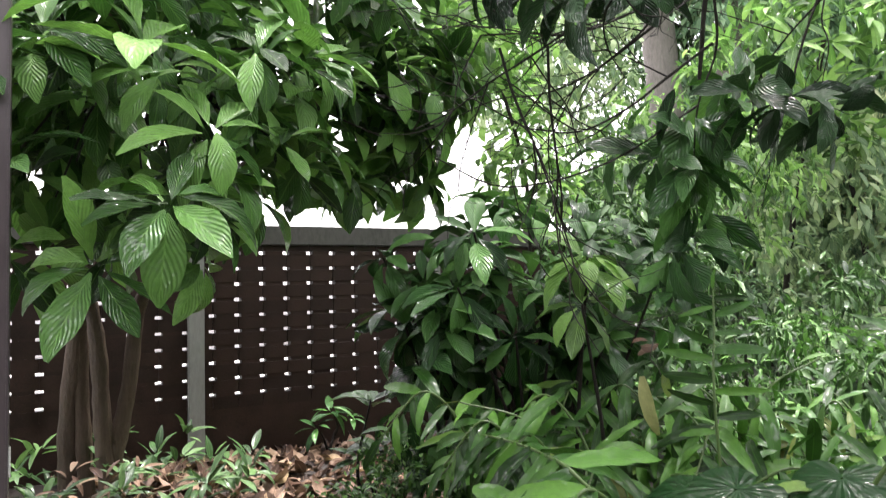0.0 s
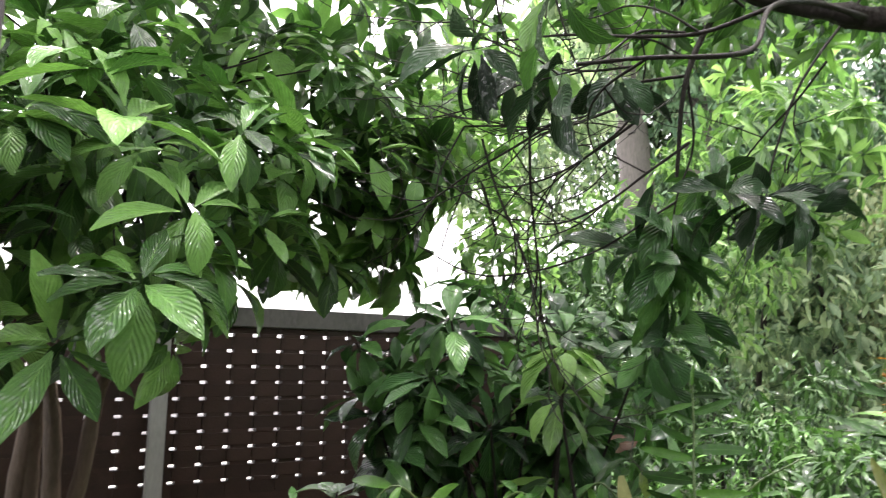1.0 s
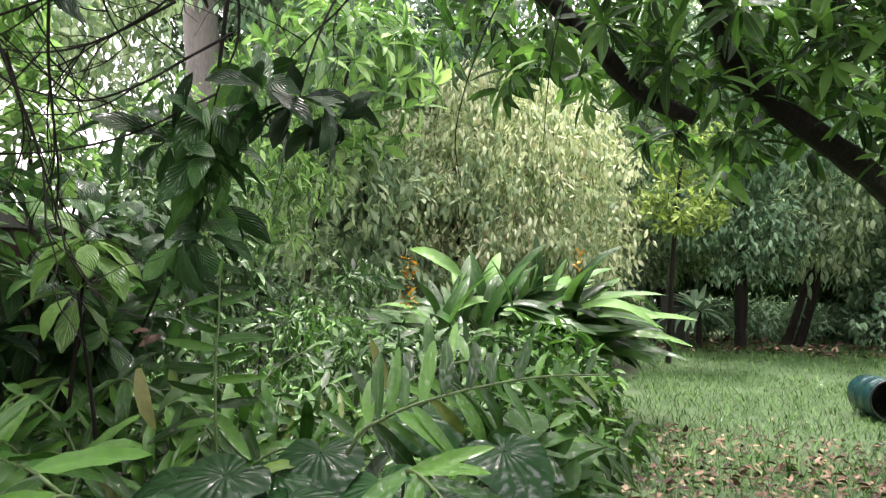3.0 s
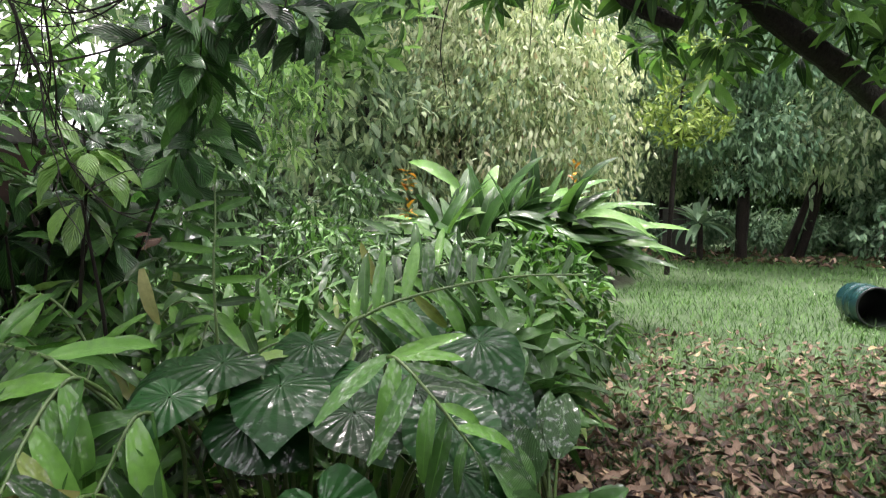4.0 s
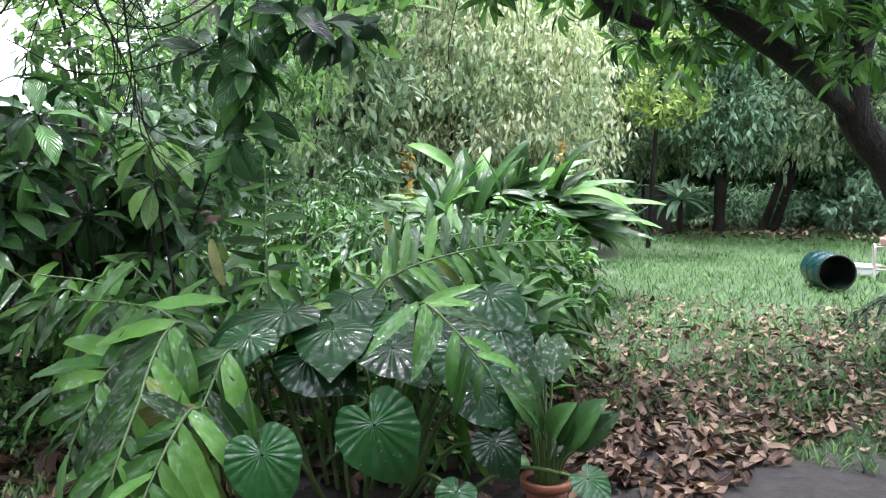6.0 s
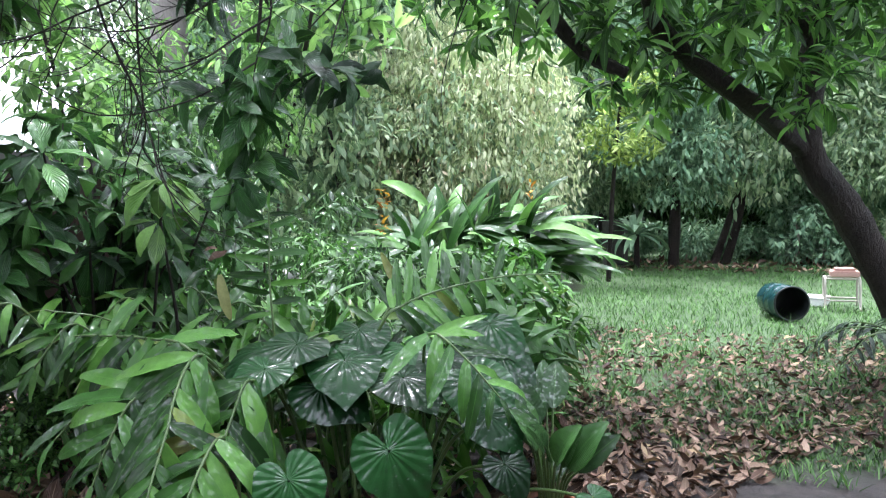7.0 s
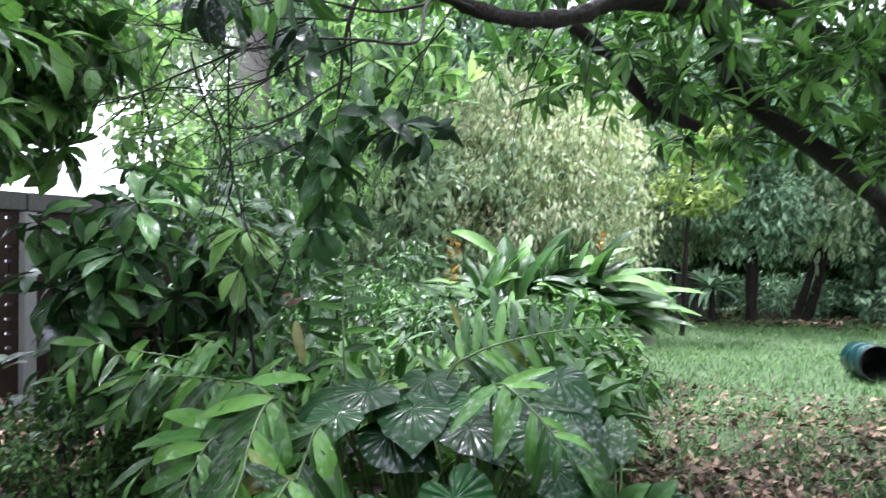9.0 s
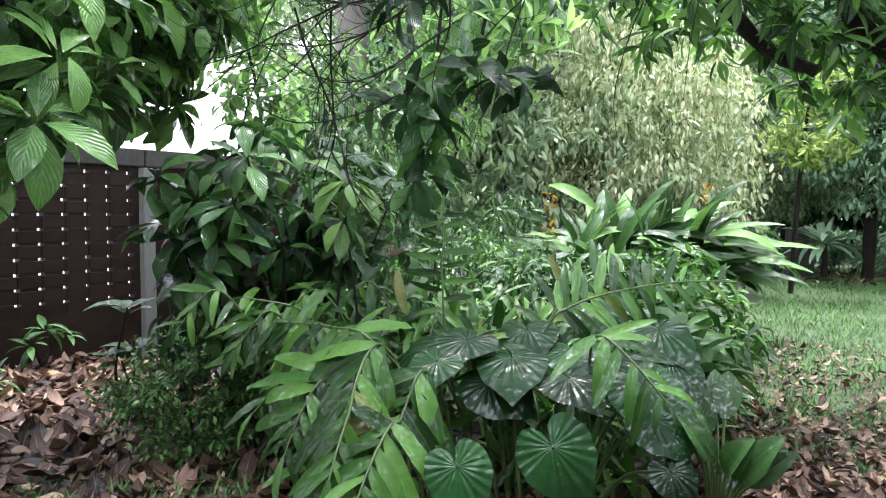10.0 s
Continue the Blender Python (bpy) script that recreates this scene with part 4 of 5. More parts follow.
# stalk end, tip direction (along the border, towards the lawn's near side, up), face (the same), size
for tip, way, face, size in (
        ((2.01, 1.332, 0.628), (0.75, 0.25, -0.35), (-0.10, 0.65, 0.75), 0.36), ((1.937, 0.971, 0.412), (0.45, 0.35, -0.70), (-0.15, 0.75, 0.55), 0.38), ((1.474, 1.135, 0.427), (0.35, 0.35, -0.70), (0.15, 0.75, 0.55), 0.30),
        ((2.061, 1.494, 0.799), (-0.55, 0.70, -0.20), (0, 0.30, 0.95), 0.36), ((2.101, 1.272, 0.736), (0.10, 0.95, -0.22), (0, 0.25, 0.95), 0.38), ((2.16, 1.012, 0.665), (0.55, 0.70, -0.25), (0.05, 0.35, 0.9), 0.36),
        ((2.357, 1.34, 0.826), (0.15, 0.90, -0.30), (0, 0.35, 0.9), 0.34), ((2.248, 0.706, 0.65), (0.40, 0.65, -0.55), (0, 0.60, 0.7), 0.36), ((2.165, 0.623, 0.534), (0.65, 0.40, -0.50), (0.1, 0.60, 0.7), 0.30),
        ((2.355, 1.087, 0.75), (0.35, 0.85, -0.30), (0, 0.40, 0.9), 0.34), ((2.575, 0.756, 0.851), (0.60, 0.70, -0.35), (0.1, 0.40, 0.9), 0.34), ((1.995, 1.63, 0.776), (-0.75, 0.50, -0.20), (-0.1, 0.30, 0.95), 0.30),
        ((2.337, 0.88, 0.713), (0.15, 0.85, -0.45), (0, 0.50, 0.8), 0.32), ((2.207, 1.415, 0.777), (-0.20, 0.90, -0.30), (0, 0.35, 0.9), 0.30), ((2.49, 0.671, 0.721), (0.70, 0.55, -0.35), (0.1, 0.45, 0.85), 0.30),
        ((2.087, 0.523, 0.362), (0.50, 0.55, -0.60), (0, 0.65, 0.7), 0.22), ((2.179, 0.184, 0.24), (0.55, 0.55, -0.40), (0.1, 0.55, 0.8), 0.17), ((1.832, 1.498, 0.734), (-0.35, 0.85, -0.35), (0, 0.40, 0.85), 0.28),
        ((1.95, 0.62, 0.20), (-0.30, 0.65, -0.50), (0, 0.60, 0.75), 0.18), ((2.75, 1.15, 0.90), (0.35, 0.80, -0.30), (0, 0.40, 0.9), 0.32)):
    foot = np.array([2.3 + (tip[0] - 2.3) * 0.35, 1.2 + (tip[1] - 1.2) * 0.45 + 0.08, -0.02])
    limb("stalk", [foot, foot * 0.45 + np.array(tip) * 0.55 + (0.07, 0.05, 0.06), tip], 0.013, 0.006, STEM, ears, "", 6, 6)
    turn = lambda v: R_ * v[0] - F_ * v[1] + np.array((0, 0, v[2]))
    leaf_parts("leaf", EAR_MESHES, (np.array([tip]), np.array([turn(way)]), np.array([turn(face)]), np.array([size])), ears)

# potted plant
pot = root("plant_pot", (2.38, 0.42, 0), "round terracotta pot with a rim on bare soil", "plant pot")


def turned(name, profile, mat, parent, label="", sides=24):
    """A body turned round its upright axis."""
    n = len(profile)
    ph = np.arange(sides) * 2 * np.pi / sides
    V = np.array([(r * math.cos(p), r * math.sin(p), z) for r, z in profile for p in ph]) + base_of(parent)
    i, j = np.meshgrid(np.arange(n - 1), np.arange(sides), indexing="ij")
    q = np.stack([i * sides + j, i * sides + (j + 1) % sides, (i + 1) * sides + (j + 1) % sides, (i + 1) * sides + j], -1).reshape(-1, 4)
    return part_arrays(name, V, q, mat, parent, label)


turned("body", [(0.002, 0.0), (0.07, 0.0), (0.097, 0.105), (0.088, 0.105), (0.082, 0.09), (0.075, 0.08)], TERRACOTTA, pot)
turned("rim", [(0.096, 0.095), (0.108, 0.096), (0.110, 0.125), (0.106, 0.132), (0.092, 0.132), (0.089, 0.10)], TERRACOTTA, pot)
turned("potting_soil", [(0.092, 0.108), (0.05, 0.114), (0.002, 0.116)], GROUND, pot)
potplant = root("broad_leaved_plant", (2.38, 0.42, 0.11), "upright plant with broad pale green leaves in a pot", "potted plant")
POT_MESHES = meshes_of("leaf", BROAD, POTLEAF)
for k in range(24):
    a = k * 2.4
    h = 0.05 + 0.42 * ((k * 0.618) % 1)
    lean = 0.05 + 0.10 * ((k * 0.37) % 1)
    foot = np.array([2.38 + 0.04 * math.cos(a), 0.42 + 0.04 * math.sin(a), 0.11])
    top = np.array([2.38 + lean * math.cos(a), 0.42 + lean * math.sin(a), 0.15 + h * 0.75])
    limb("stalk", [foot, (foot + top) / 2 + (0, 0, 0.03), top], 0.008, 0.005, STEM, potplant, "", 6, 5)
    leaf_parts("leaf", POT_MESHES, (np.array([top]), np.array([(math.cos(a) * 0.55, math.sin(a) * 0.55, 0.6 + 0.5 * ((k * 0.53) % 1))]), np.array([(-0.6 * math.cos(a) - 0.8, -0.6 * math.sin(a) - 0.4, 0.4)]), np.array([0.21 + 0.07 * ((k * 0.71) % 1)])), potplant)
second = root("broad_leaved_plant", (3.0, 0.62, 0), "broad-leaved plant growing at the border's edge", "plant")
leaf_parts("leaf", POT_MESHES, join(whorl((2.85, 0.66, 0.42), (-0.1, -0.3, 0.9), 9, 0.3, (20, 80)), whorl((3.1, 0.72, 0.55), (0.2, -0.3, 0.8), 9, 0.3, (25, 85)), whorl((3.3, 0.85, 0.6), (0.3, -0.2, 0.8), 9, 0.3, (25, 90)), whorl((2.95, 0.9, 0.75), (0, -0.2, 0.9), 9, 0.28, (30, 90))), second)
many_tubes("stalk_mass", [([(3.0, 0.62, 0), (2.92, 0.64, 0.25), (2.85, 0.66, 0.42)], 0.012, 0.008), ([(3.0, 0.62, 0), (3.05, 0.68, 0.3), (3.1, 0.72, 0.55)], 0.012, 0.008), ([(3.0, 0.62, 0), (3.2, 0.8, 0.3), (3.3, 0.85, 0.6)], 0.012, 0.008), ([(3.0, 0.62, 0), (2.96, 0.8, 0.4), (2.95, 0.9, 0.75)], 0.012, 0.008)], STEM, second)

# strap-leaved clump with orange flower spikes
clump = root("strap_leaved_clump", (7.3, 2.75, 0), "big clump of long arching strap leaves with orange flowers", "plant")
STRAP_MESHES = meshes_of("leaf", STRAPS, STRAP)
sets = []
for n, across, base, out, rise, back in ((64, (-0.7, 0.7), (0.65, 1.05), (-0.15, 0.75), (0.55, 1.2), (-0.5, 0.5)), (96, (-0.1, 1.0), (0.65, 1.2), (0.75, 1.2), (-0.30, 0.55), (-0.5, 0.7)), (38, (-1.0, -0.3), (0.55, 1.0), (-1.1, -0.4), (0.1, 0.8), (-0.4, 0.6))):
    a, h, o, up, k = (rng.uniform(*v, n) for v in (across, base, out, rise, back))
    along, deep = np.array((0.42, -0.91, 0)), np.array((-0.91, -0.42, 0))
    P = np.array((7.3, 2.75, 0)) + a[:, None] * along + (k * 0.6)[:, None] * deep + h[:, None] * np.array((0, 0, 1))
    D = o[:, None] * along + k[:, None] * deep + up[:, None] * np.array((0, 0, 1))
    U = np.array((0, 0, 1.0)) - 0.4 * o[:, None] * along + 0.5 * deep + rng.normal(0, 0.2, (n, 3))
    sets.append((P, D, U, rng.uniform(0.6, 1.0, n)))
straps = join(*sets)
P = straps[0]
leaf_parts("leaf", STRAP_MESHES, straps, clump)
many_tubes("stalk_mass", [([(7.3 + (p[0] - 7.3) * 0.5, 2.75 + (p[1] - 2.75) * 0.5, 0), (p * 0.6 + np.array((7.3, 2.75, 0.3)) * 0.4), p], 0.018, 0.010) for p in P[::2]], STEM, clump)
for c, count in (((6.55, 3.45, 1.55), 15), ((6.65, 3.5, 1.25), 11), ((7.35, 2.0, 1.6), 12)):
    fl = whorl(c, (0, 0, 1), count, 0.085, (20, 100), 0.01, 0.4)
    fl[0][:, 2] += rng.uniform(-0.12, 0.1, count)
    leaf_stuff("flower", SMALLS, fl, PETAL, clump, "spike of orange flowers")
leaf_parts("leaf", STRAP_MESHES, (np.array([(7.2, 3.2, 1.45), (7.0, 3.75, 1.3), (6.9, 3.3, 1.0)]), np.array([(-0.45, 0.8, 0.75), (-0.6, 0.5, 0.3), (-0.8, -0.3, 0.5)]), np.array([(-0.7, -0.5, 0.4)] * 3), np.array([0.7, 0.6, 0.7])), clump)

# shrubs that fill the border behind


def mass(name, at, label, category, sets, shapes, mat, trunk=None):
    ob = root(name, at, label, category)
    if trunk:
        for pts, r0, r1, m in trunk:
            limb("trunk", pts, r0, r1, m, ob, "", 9, 8, 0.04)
    leaf_stuff("foliage", shapes, join(*sets), mat, ob)
    return ob


mass("shrub", (6.5, 4.4, 0), "loose shrub with many mid-green leaves", "shrub", [clumped_in((6.2, 4.5, 0.75), (1.9, 1.3, 0.85), 110, 40, 0.24, 0.12)], DROOPY, MEDIUM, [([(6.4, 4.5, 0), (6.5, 4.5, 0.6), (6.3, 4.4, 1.2)], 0.03, 0.01, TWIG)])
mass("shrub", (4.6, 3.6, 0), "low shrub with small light leaves", "shrub", [clumped_in((4.6, 3.5, 0.55), (1.2, 1.0, 0.75), 90, 40, 0.2, 0.085)], DROOPY, SMALL, [([(4.6, 3.6, 0), (4.6, 3.6, 0.5), (4.5, 3.5, 1.0)], 0.025, 0.008, TWIG)])
mass("shrub", (5.2, 2.3, 0), "tangle of wet shrub leaves behind the gingers", "shrub", [clumped_in((4.9, 2.3, 0.5), (1.3, 0.8, 0.55), 70, 36, 0.22, 0.15)], DROOPY, MEDIUM, [([(5.2, 2.3, 0), (5.1, 2.3, 0.5), (5.0, 2.2, 0.9)], 0.025, 0.008, TWIG)])
mass("shrub", (4.7, 1.35, 0), "low wet shrub along the lawn's edge", "shrub", [clumped_in((4.4, 1.25, 0.42), (0.8, 0.5, 0.45), 50, 34, 0.18, 0.14), clumped_in((5.7, 1.75, 0.5), (0.9, 0.5, 0.5), 50, 34, 0.2, 0.14)], DROOPY, GINGER, [([(4.7, 1.35, 0), (4.7, 1.4, 0.3), (4.6, 1.35, 0.6)], 0.02, 0.008, TWIG)])
mass("shrub", (4.5, 5.5, 0), "tall shrub with pale wet leaves", "shrub", [clumped_in((4.9, 5.0, 1.7), (0.9, 0.9, 1.15), 80, 30, 0.28, 0.15)], DROOPY, MEDIUM, [([(4.5, 5.5, 0), (4.5, 5.4, 1.0), (4.4, 5.5, 2.6)], 0.04, 0.012, TWIG)])
mass("tree", (6.4, 6.4, 0), "small tree with light green wet leaves", "tree", [clumped_in((6.9, 6.2, 2.8), (1.3, 1.2, 1.3), 80, 34, 0.34, 0.16)], DROOPY, BRIGHT, [([(6.4, 6.4, 0), (6.5, 6.3, 1.2), (6.3, 6.4, 2.8)], 0.06, 0.02, TRUNKBARK)])
mass("tree", (8.6, 5.6, 0), "tree with drooping fingered bright leaves", "tree", [whorls_in((8.5, 5.5, 4.3), (1.5, 1.2, 1.3), 90, 8, 0.36, 0.1, 0.3, (40, 110))], DROOPY, BRIGHT, [([(9.3, 7.0, 0), (9.0, 6.5, 2.0), (8.6, 5.6, 4.4)], 0.05, 0.03, BARK)])
mass("tree", (12.2, 4.9, 0), "broad bush with yellowing light leaves", "tree", [clumped_in((12.0, 4.9, 2.5), (1.7, 2.4, 2.6), 330, 100, 0.45, 0.125, 1.1, 0.15)], FARS, YELLOW, [([(12.2, 4.9, 0), (12.2, 4.9, 1.5), (12.0, 4.9, 3.0)], 0.08, 0.03, TWIG)])
mass("tree", (11.0, 5.2, 0), "thin olive-green tree mingling with a yellowing bush", "tree", [clumped_in((11.3, 5.2, 2.6), (1.3, 2.4, 2.4), 80, 70, 0.5, 0.13, 1.0, 0.2)], FARS, FAR, [([(11.2, 5.2, 0), (11.3, 5.3, 1.5), (11.2, 5.2, 3.0)], 0.05, 0.02, TWIG)])
mass("tree", (5.4, 7.2, 0), "light airy tree with small wet leaves", "tree", [clumped_in((5.4, 7.2, 4.5), (1.3, 1.0, 1.3), 120, 40, 0.34, 0.15)], FARS, FAR, [([(5.6, 7.2, 0), (5.5, 7.2, 2.0), (5.4, 7.2, 4.6)], 0.03, 0.015, BARK)])
mass("tree", (10.2, 6.2, 0), "tall bush with olive leaves", "tree", [clumped_in((10.0, 6.4, 2.0), (1.6, 1.4, 1.9), 130, 44, 0.4, 0.2, 0.6)], FARS, FAR, [([(10.2, 6.2, 0), (10.2, 6.2, 1.5), (10.0, 6.3, 3.0)], 0.07, 0.03, TWIG)])

# tall pale trunks with creepers behind
for at, r, lean in (((8.94, 8.54), 0.30, (-0.3, 0.2)), ((9.9, 8.2), 0.34, (0.35, -0.1))):
    x, y = at
    ob = root("tall_tree", (x, y, 0), "tall tree with a pale grey trunk and hanging creepers", "tree")
    limb("trunk", [(x - lean[0] * 0.6, y - lean[1] * 0.6, -0.1), (x, y, 3), (x + lean[0] * 0.5, y + lean[1] * 0.5, 6), (x + lean[0] * 1.5, y + lean[1] * 1.5, 10)], r * 1.15, r * 0.7, PALEBARK, ob, "pale grey trunk", 14, 8, 0.04)
    leaf_stuff("foliage", FARS, join(clumped_in((x, y, 9.5), (2.6, 2.4, 2.0), 50, 40, 0.6, 0.3), clumped_in((x + lean[0], y, 6.8), (1.0, 1.0, 1.2), 16, 40, 0.4, 0.22)), FAR, ob)

# wood round the lawn


def fore(leaves, x, y):
    """The leaves on the garden's side of a crown."""
    k = (leaves[0][:, 0] - x) * x + (leaves[0][:, 1] - y) * y < 0.2 * math.hypot(x, y)
    return tuple(a[k] for a in leaves)


wood = []
for k, az in enumerate(np.linspace(-38, 43, 16)):
    d = 19.5 + 2.5 * math.sin(k * 2.1) if az < 22 else 15.0 + 1.5 * math.sin(k * 2.1)
    x, y = d * math.cos(math.radians(az)), d * math.sin(math.radians(az))
    h = 4.2 + 1.1 * math.sin(k * 1.7) + (1.4 if az > 14 else 0)
    ob = root("tree", (x, y, 0), "leafy tree beyond the lawn", "tree", "trees round the lawn")
    bend = rng.normal(0, 0.35, 2)
    limb("trunk", [(x, y, -0.1), (x + bend[0] * 0.4, y + bend[1] * 0.4, h * 0.5), (x + bend[0], y + bend[1], h * 1.2)], 0.14, 0.05, BARK, ob, "", 8, 6, 0.05)
    low = 0.6 if 1 < az < 15 else 0.0
    sets = [fore(clumped_in((x, y, h * 0.66 + low), (1.9, 1.9, h * (0.62 - 0.2 * low)), 260, 110, 0.5, 0.16, 0.5, 0.3), x, y), fore(clumped_in((x + bend[0], y + bend[1], h * 1.5), (2.2, 2.2, 1.9), 90, 90, 0.6, 0.2), x, y)]
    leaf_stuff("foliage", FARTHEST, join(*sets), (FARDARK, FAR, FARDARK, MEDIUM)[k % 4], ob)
for k, az in enumerate(np.linspace(-42, 41, 13)):
    x, y = 27 * math.cos(math.radians(az)), 27 * math.sin(math.radians(az))
    ob = root("tall_tree", (x, y, 0), "tall tree with a dense crown behind the garden", "tree", "tall trees behind")
    limb("trunk", [(x, y, -0.1), (x, y, 4), (x + 0.3, y, 8)], 0.25, 0.1, TRUNKBARK, ob, "", 8, 6, 0.05)
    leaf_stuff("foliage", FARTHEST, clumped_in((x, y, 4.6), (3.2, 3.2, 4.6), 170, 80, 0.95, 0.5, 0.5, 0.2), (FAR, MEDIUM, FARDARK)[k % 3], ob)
hedge = root("hedge", (18.5, 1.0, 0), "dark wet undergrowth along the lawn's far edge", "hedge")
sets = []
for az in np.linspace(-30, 20, 15):
    d = 17.6 + rng.uniform(-0.4, 0.9) + (1.4 if -2 < az < 14 else 0)
    x, y = d * math.cos(math.radians(az)), d * math.sin(math.radians(az))
    sets.append(clumped_in((x, y, 0.5), (1.0, 1.0, rng.uniform(0.35, 0.75)), 26, 50, 0.35, 0.17))
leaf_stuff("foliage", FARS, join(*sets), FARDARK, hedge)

# small things in the hollow across the lawn
lime = root("small_tree", (12.85, 2.05, 0), "slender tree with hanging yellow-green leaves", "tree")
limb("trunk", [(13.3, 2.3, -0.05), (13.15, 2.2, 1.4), (12.9, 2.05, 2.7), (12.7, 1.9, 3.6)], 0.05, 0.02, BARK, lime, "", 8, 7, 0.04)
leaf_stuff("foliage", DROOPY, join(whorls_in((12.75, 1.95, 2.62), (0.75, 0.8, 0.55), 90, 8, 0.17, -0.1, 0.2, (40, 110)), whorls_in((12.9, 1.8, 3.5), (0.9, 0.9, 0.5), 60, 8, 0.17, -0.1, 0.2, (40, 110))), LIME, lime)
agave = root("fan_leaved_plant", (16.6, 2.3, 0), "low plant with a fan of long grey-green leaves", "plant")
leaf_parts("leaf", meshes_of("leaf", STRAPS, FARDARK), whorl((16.6, 2.3, 0.75), (-0.2, 0, 1), 22, 0.85, (25, 100)), agave)
limb("stem", [(16.6, 2.3, -0.05), (16.62, 2.3, 0.4), (16.6, 2.3, 0.8)], 0.07, 0.05, BARK, agave, "", 8, 5, 0.06)
# plants at the wall's foot
cover = root("ground_cover", (0.6, 5.6, 0), "low leafy plants at the wall's foot", "ground cover")
gset = []
for _ in range(70):
    x, y = rng.uniform(-1.0, 1.5), rng.uniform(4.6, 6.2)
    gset.append(whorl((x, y, rng.uniform(0.08, 0.38)), (rng.normal(0, 0.2), -0.2, 1), 7, 0.17, (25, 95)))
leaf_stuff("foliage", DROOPY, join(*gset), MEDIUM, cover)
leaf_stuff("withered_foliage", DROOPY, join(*[whorl((0.33 + rng.uniform(-0.15, 0.6), 5.0 + rng.uniform(-0.3, 0.2), rng.uniform(0.1, 0.35)), (0, -0.3, 1), 5, 0.15, (30, 110)) for _ in range(8)]), LITTER, cover, "withered brown leaves")
cover["kind"] = "stuff"
shrub((2.35, 6.2, 0), "small dark plant before the wall", [((2.35, 6.15, 0.42), (0, -0.2, 1), 9, 1), ((2.2, 6.1, 0.3), (-0.3, -0.2, 0.8), 8, 0.9), ((2.52, 6.1, 0.34), (0.3, -0.2, 0.8), 8, 0.9)], DROOPY, DARKLEAF, 0.2, stems=3, meshes=meshes_of("leaf", DROOPY, BUSH))
shrub((1.93, 4.1, 0), "small plant with pale silvery upright leaves", [((1.89, 4.07, 0.78), (-0.1, -0.2, 0.9), 6, 1), ((1.95, 4.05, 0.5), (0, -0.3, 0.9), 6, 0.9), ((1.8, 4.0, 0.45), (-0.3, -0.3, 0.8), 6, 0.8)], BROAD, POTLEAF, 0.21, meshes=POT_MESHES, spread=(50, 85))
mass("small_leaved_bush", (1.75, 3.2, 0), "dense low bush of tiny bright green leaves", "bush", [clumped_in((1.75, 3.25, 0.34), (0.42, 0.50, 0.36), 90, 46, 0.10, 0.04, 0.1), clumped_in((2.05, 3.0, 0.3), (0.35, 0.4, 0.3), 40, 46, 0.10, 0.04, 0.1)], SMALLS, SMALL, [([(1.75, 3.2, 0), (1.75, 3.2, 0.2), (1.7, 3.2, 0.45)], 0.012, 0.004, TWIG)])

# low dark plant by the leaning tree
cyc = root("dark_palm_plant", (5.45, -1.5, 0), "low plant with dark bluish feathered leaves", "plant")
csets = []
for k in range(11):
    a = math.radians(70 + k * 31)
    o = np.array([5.45, -1.5, 0.12])
    out = np.array([math.cos(a), math.sin(a), 0])
    csets.append(frond(cyc, [o, o + out * 0.25 + (0, 0, 0.32), o + out * 0.55 + (0, 0, 0.36), o + out * 0.8 + (0, 0, 0.16)], 26, 0.16, 0.12, 0.25, 0.5))
leaf_parts("leaf", meshes_of("leaf", LANCE, DARKLEAF), join(*csets), cyc)

# ---- things on the lawn ----
bin_ = root("barrel", (9.25, -0.60, 0.2), "teal plastic barrel lying open on its side on the grass", "barrel")


def lying(profile, mat, name, way, label=""):
    """A body turned round a level axis through the barrel's centre."""
    o, w = base_of(bin_), unit((*way, 0))
    s = np.cross(w, (0, 0, 1))
    ph = np.arange(28) * 2 * np.pi / 28
    V = np.array([o + (w * l + s * r * math.cos(p) + np.array((0, 0, 1)) * r * math.sin(p)) * 0.70 for r, l in profile for p in ph])
    i, j = np.meshgrid(np.arange(len(profile) - 1), np.arange(28), indexing="ij")
    q = np.stack([i * 28 + j, i * 28 + (j + 1) % 28, (i + 1) * 28 + (j + 1) % 28, (i + 1) * 28 + j], -1).reshape(-1, 4)
    return part_arrays(name, V, q, mat, bin_, label)


WAY = (-0.93, -0.36)
lying([(0.27, -0.42), (0.28, -0.38), (0.285, -0.15), (0.297, -0.13), (0.297, -0.09), (0.287, -0.07), (0.287, 0.12), (0.299, 0.14), (0.299, 0.18), (0.288, 0.20), (0.285, 0.40)], BINPLASTIC, "body", WAY)
lying([(0.285, 0.395), (0.302, 0.40), (0.304, 0.43), (0.285, 0.435), (0.276, 0.43)], BINDARK, "rim", WAY, "dark rim")
lying([(0.276, 0.432), (0.274, 0.1), (0.270, -0.405), (0.005, -0.41)], BINDARK, "inside", WAY, "black inside")
lying([(0.272, -0.418), (0.20, -0.425), (0.002, -0.425)], BINPLASTIC, "bottom", WAY)

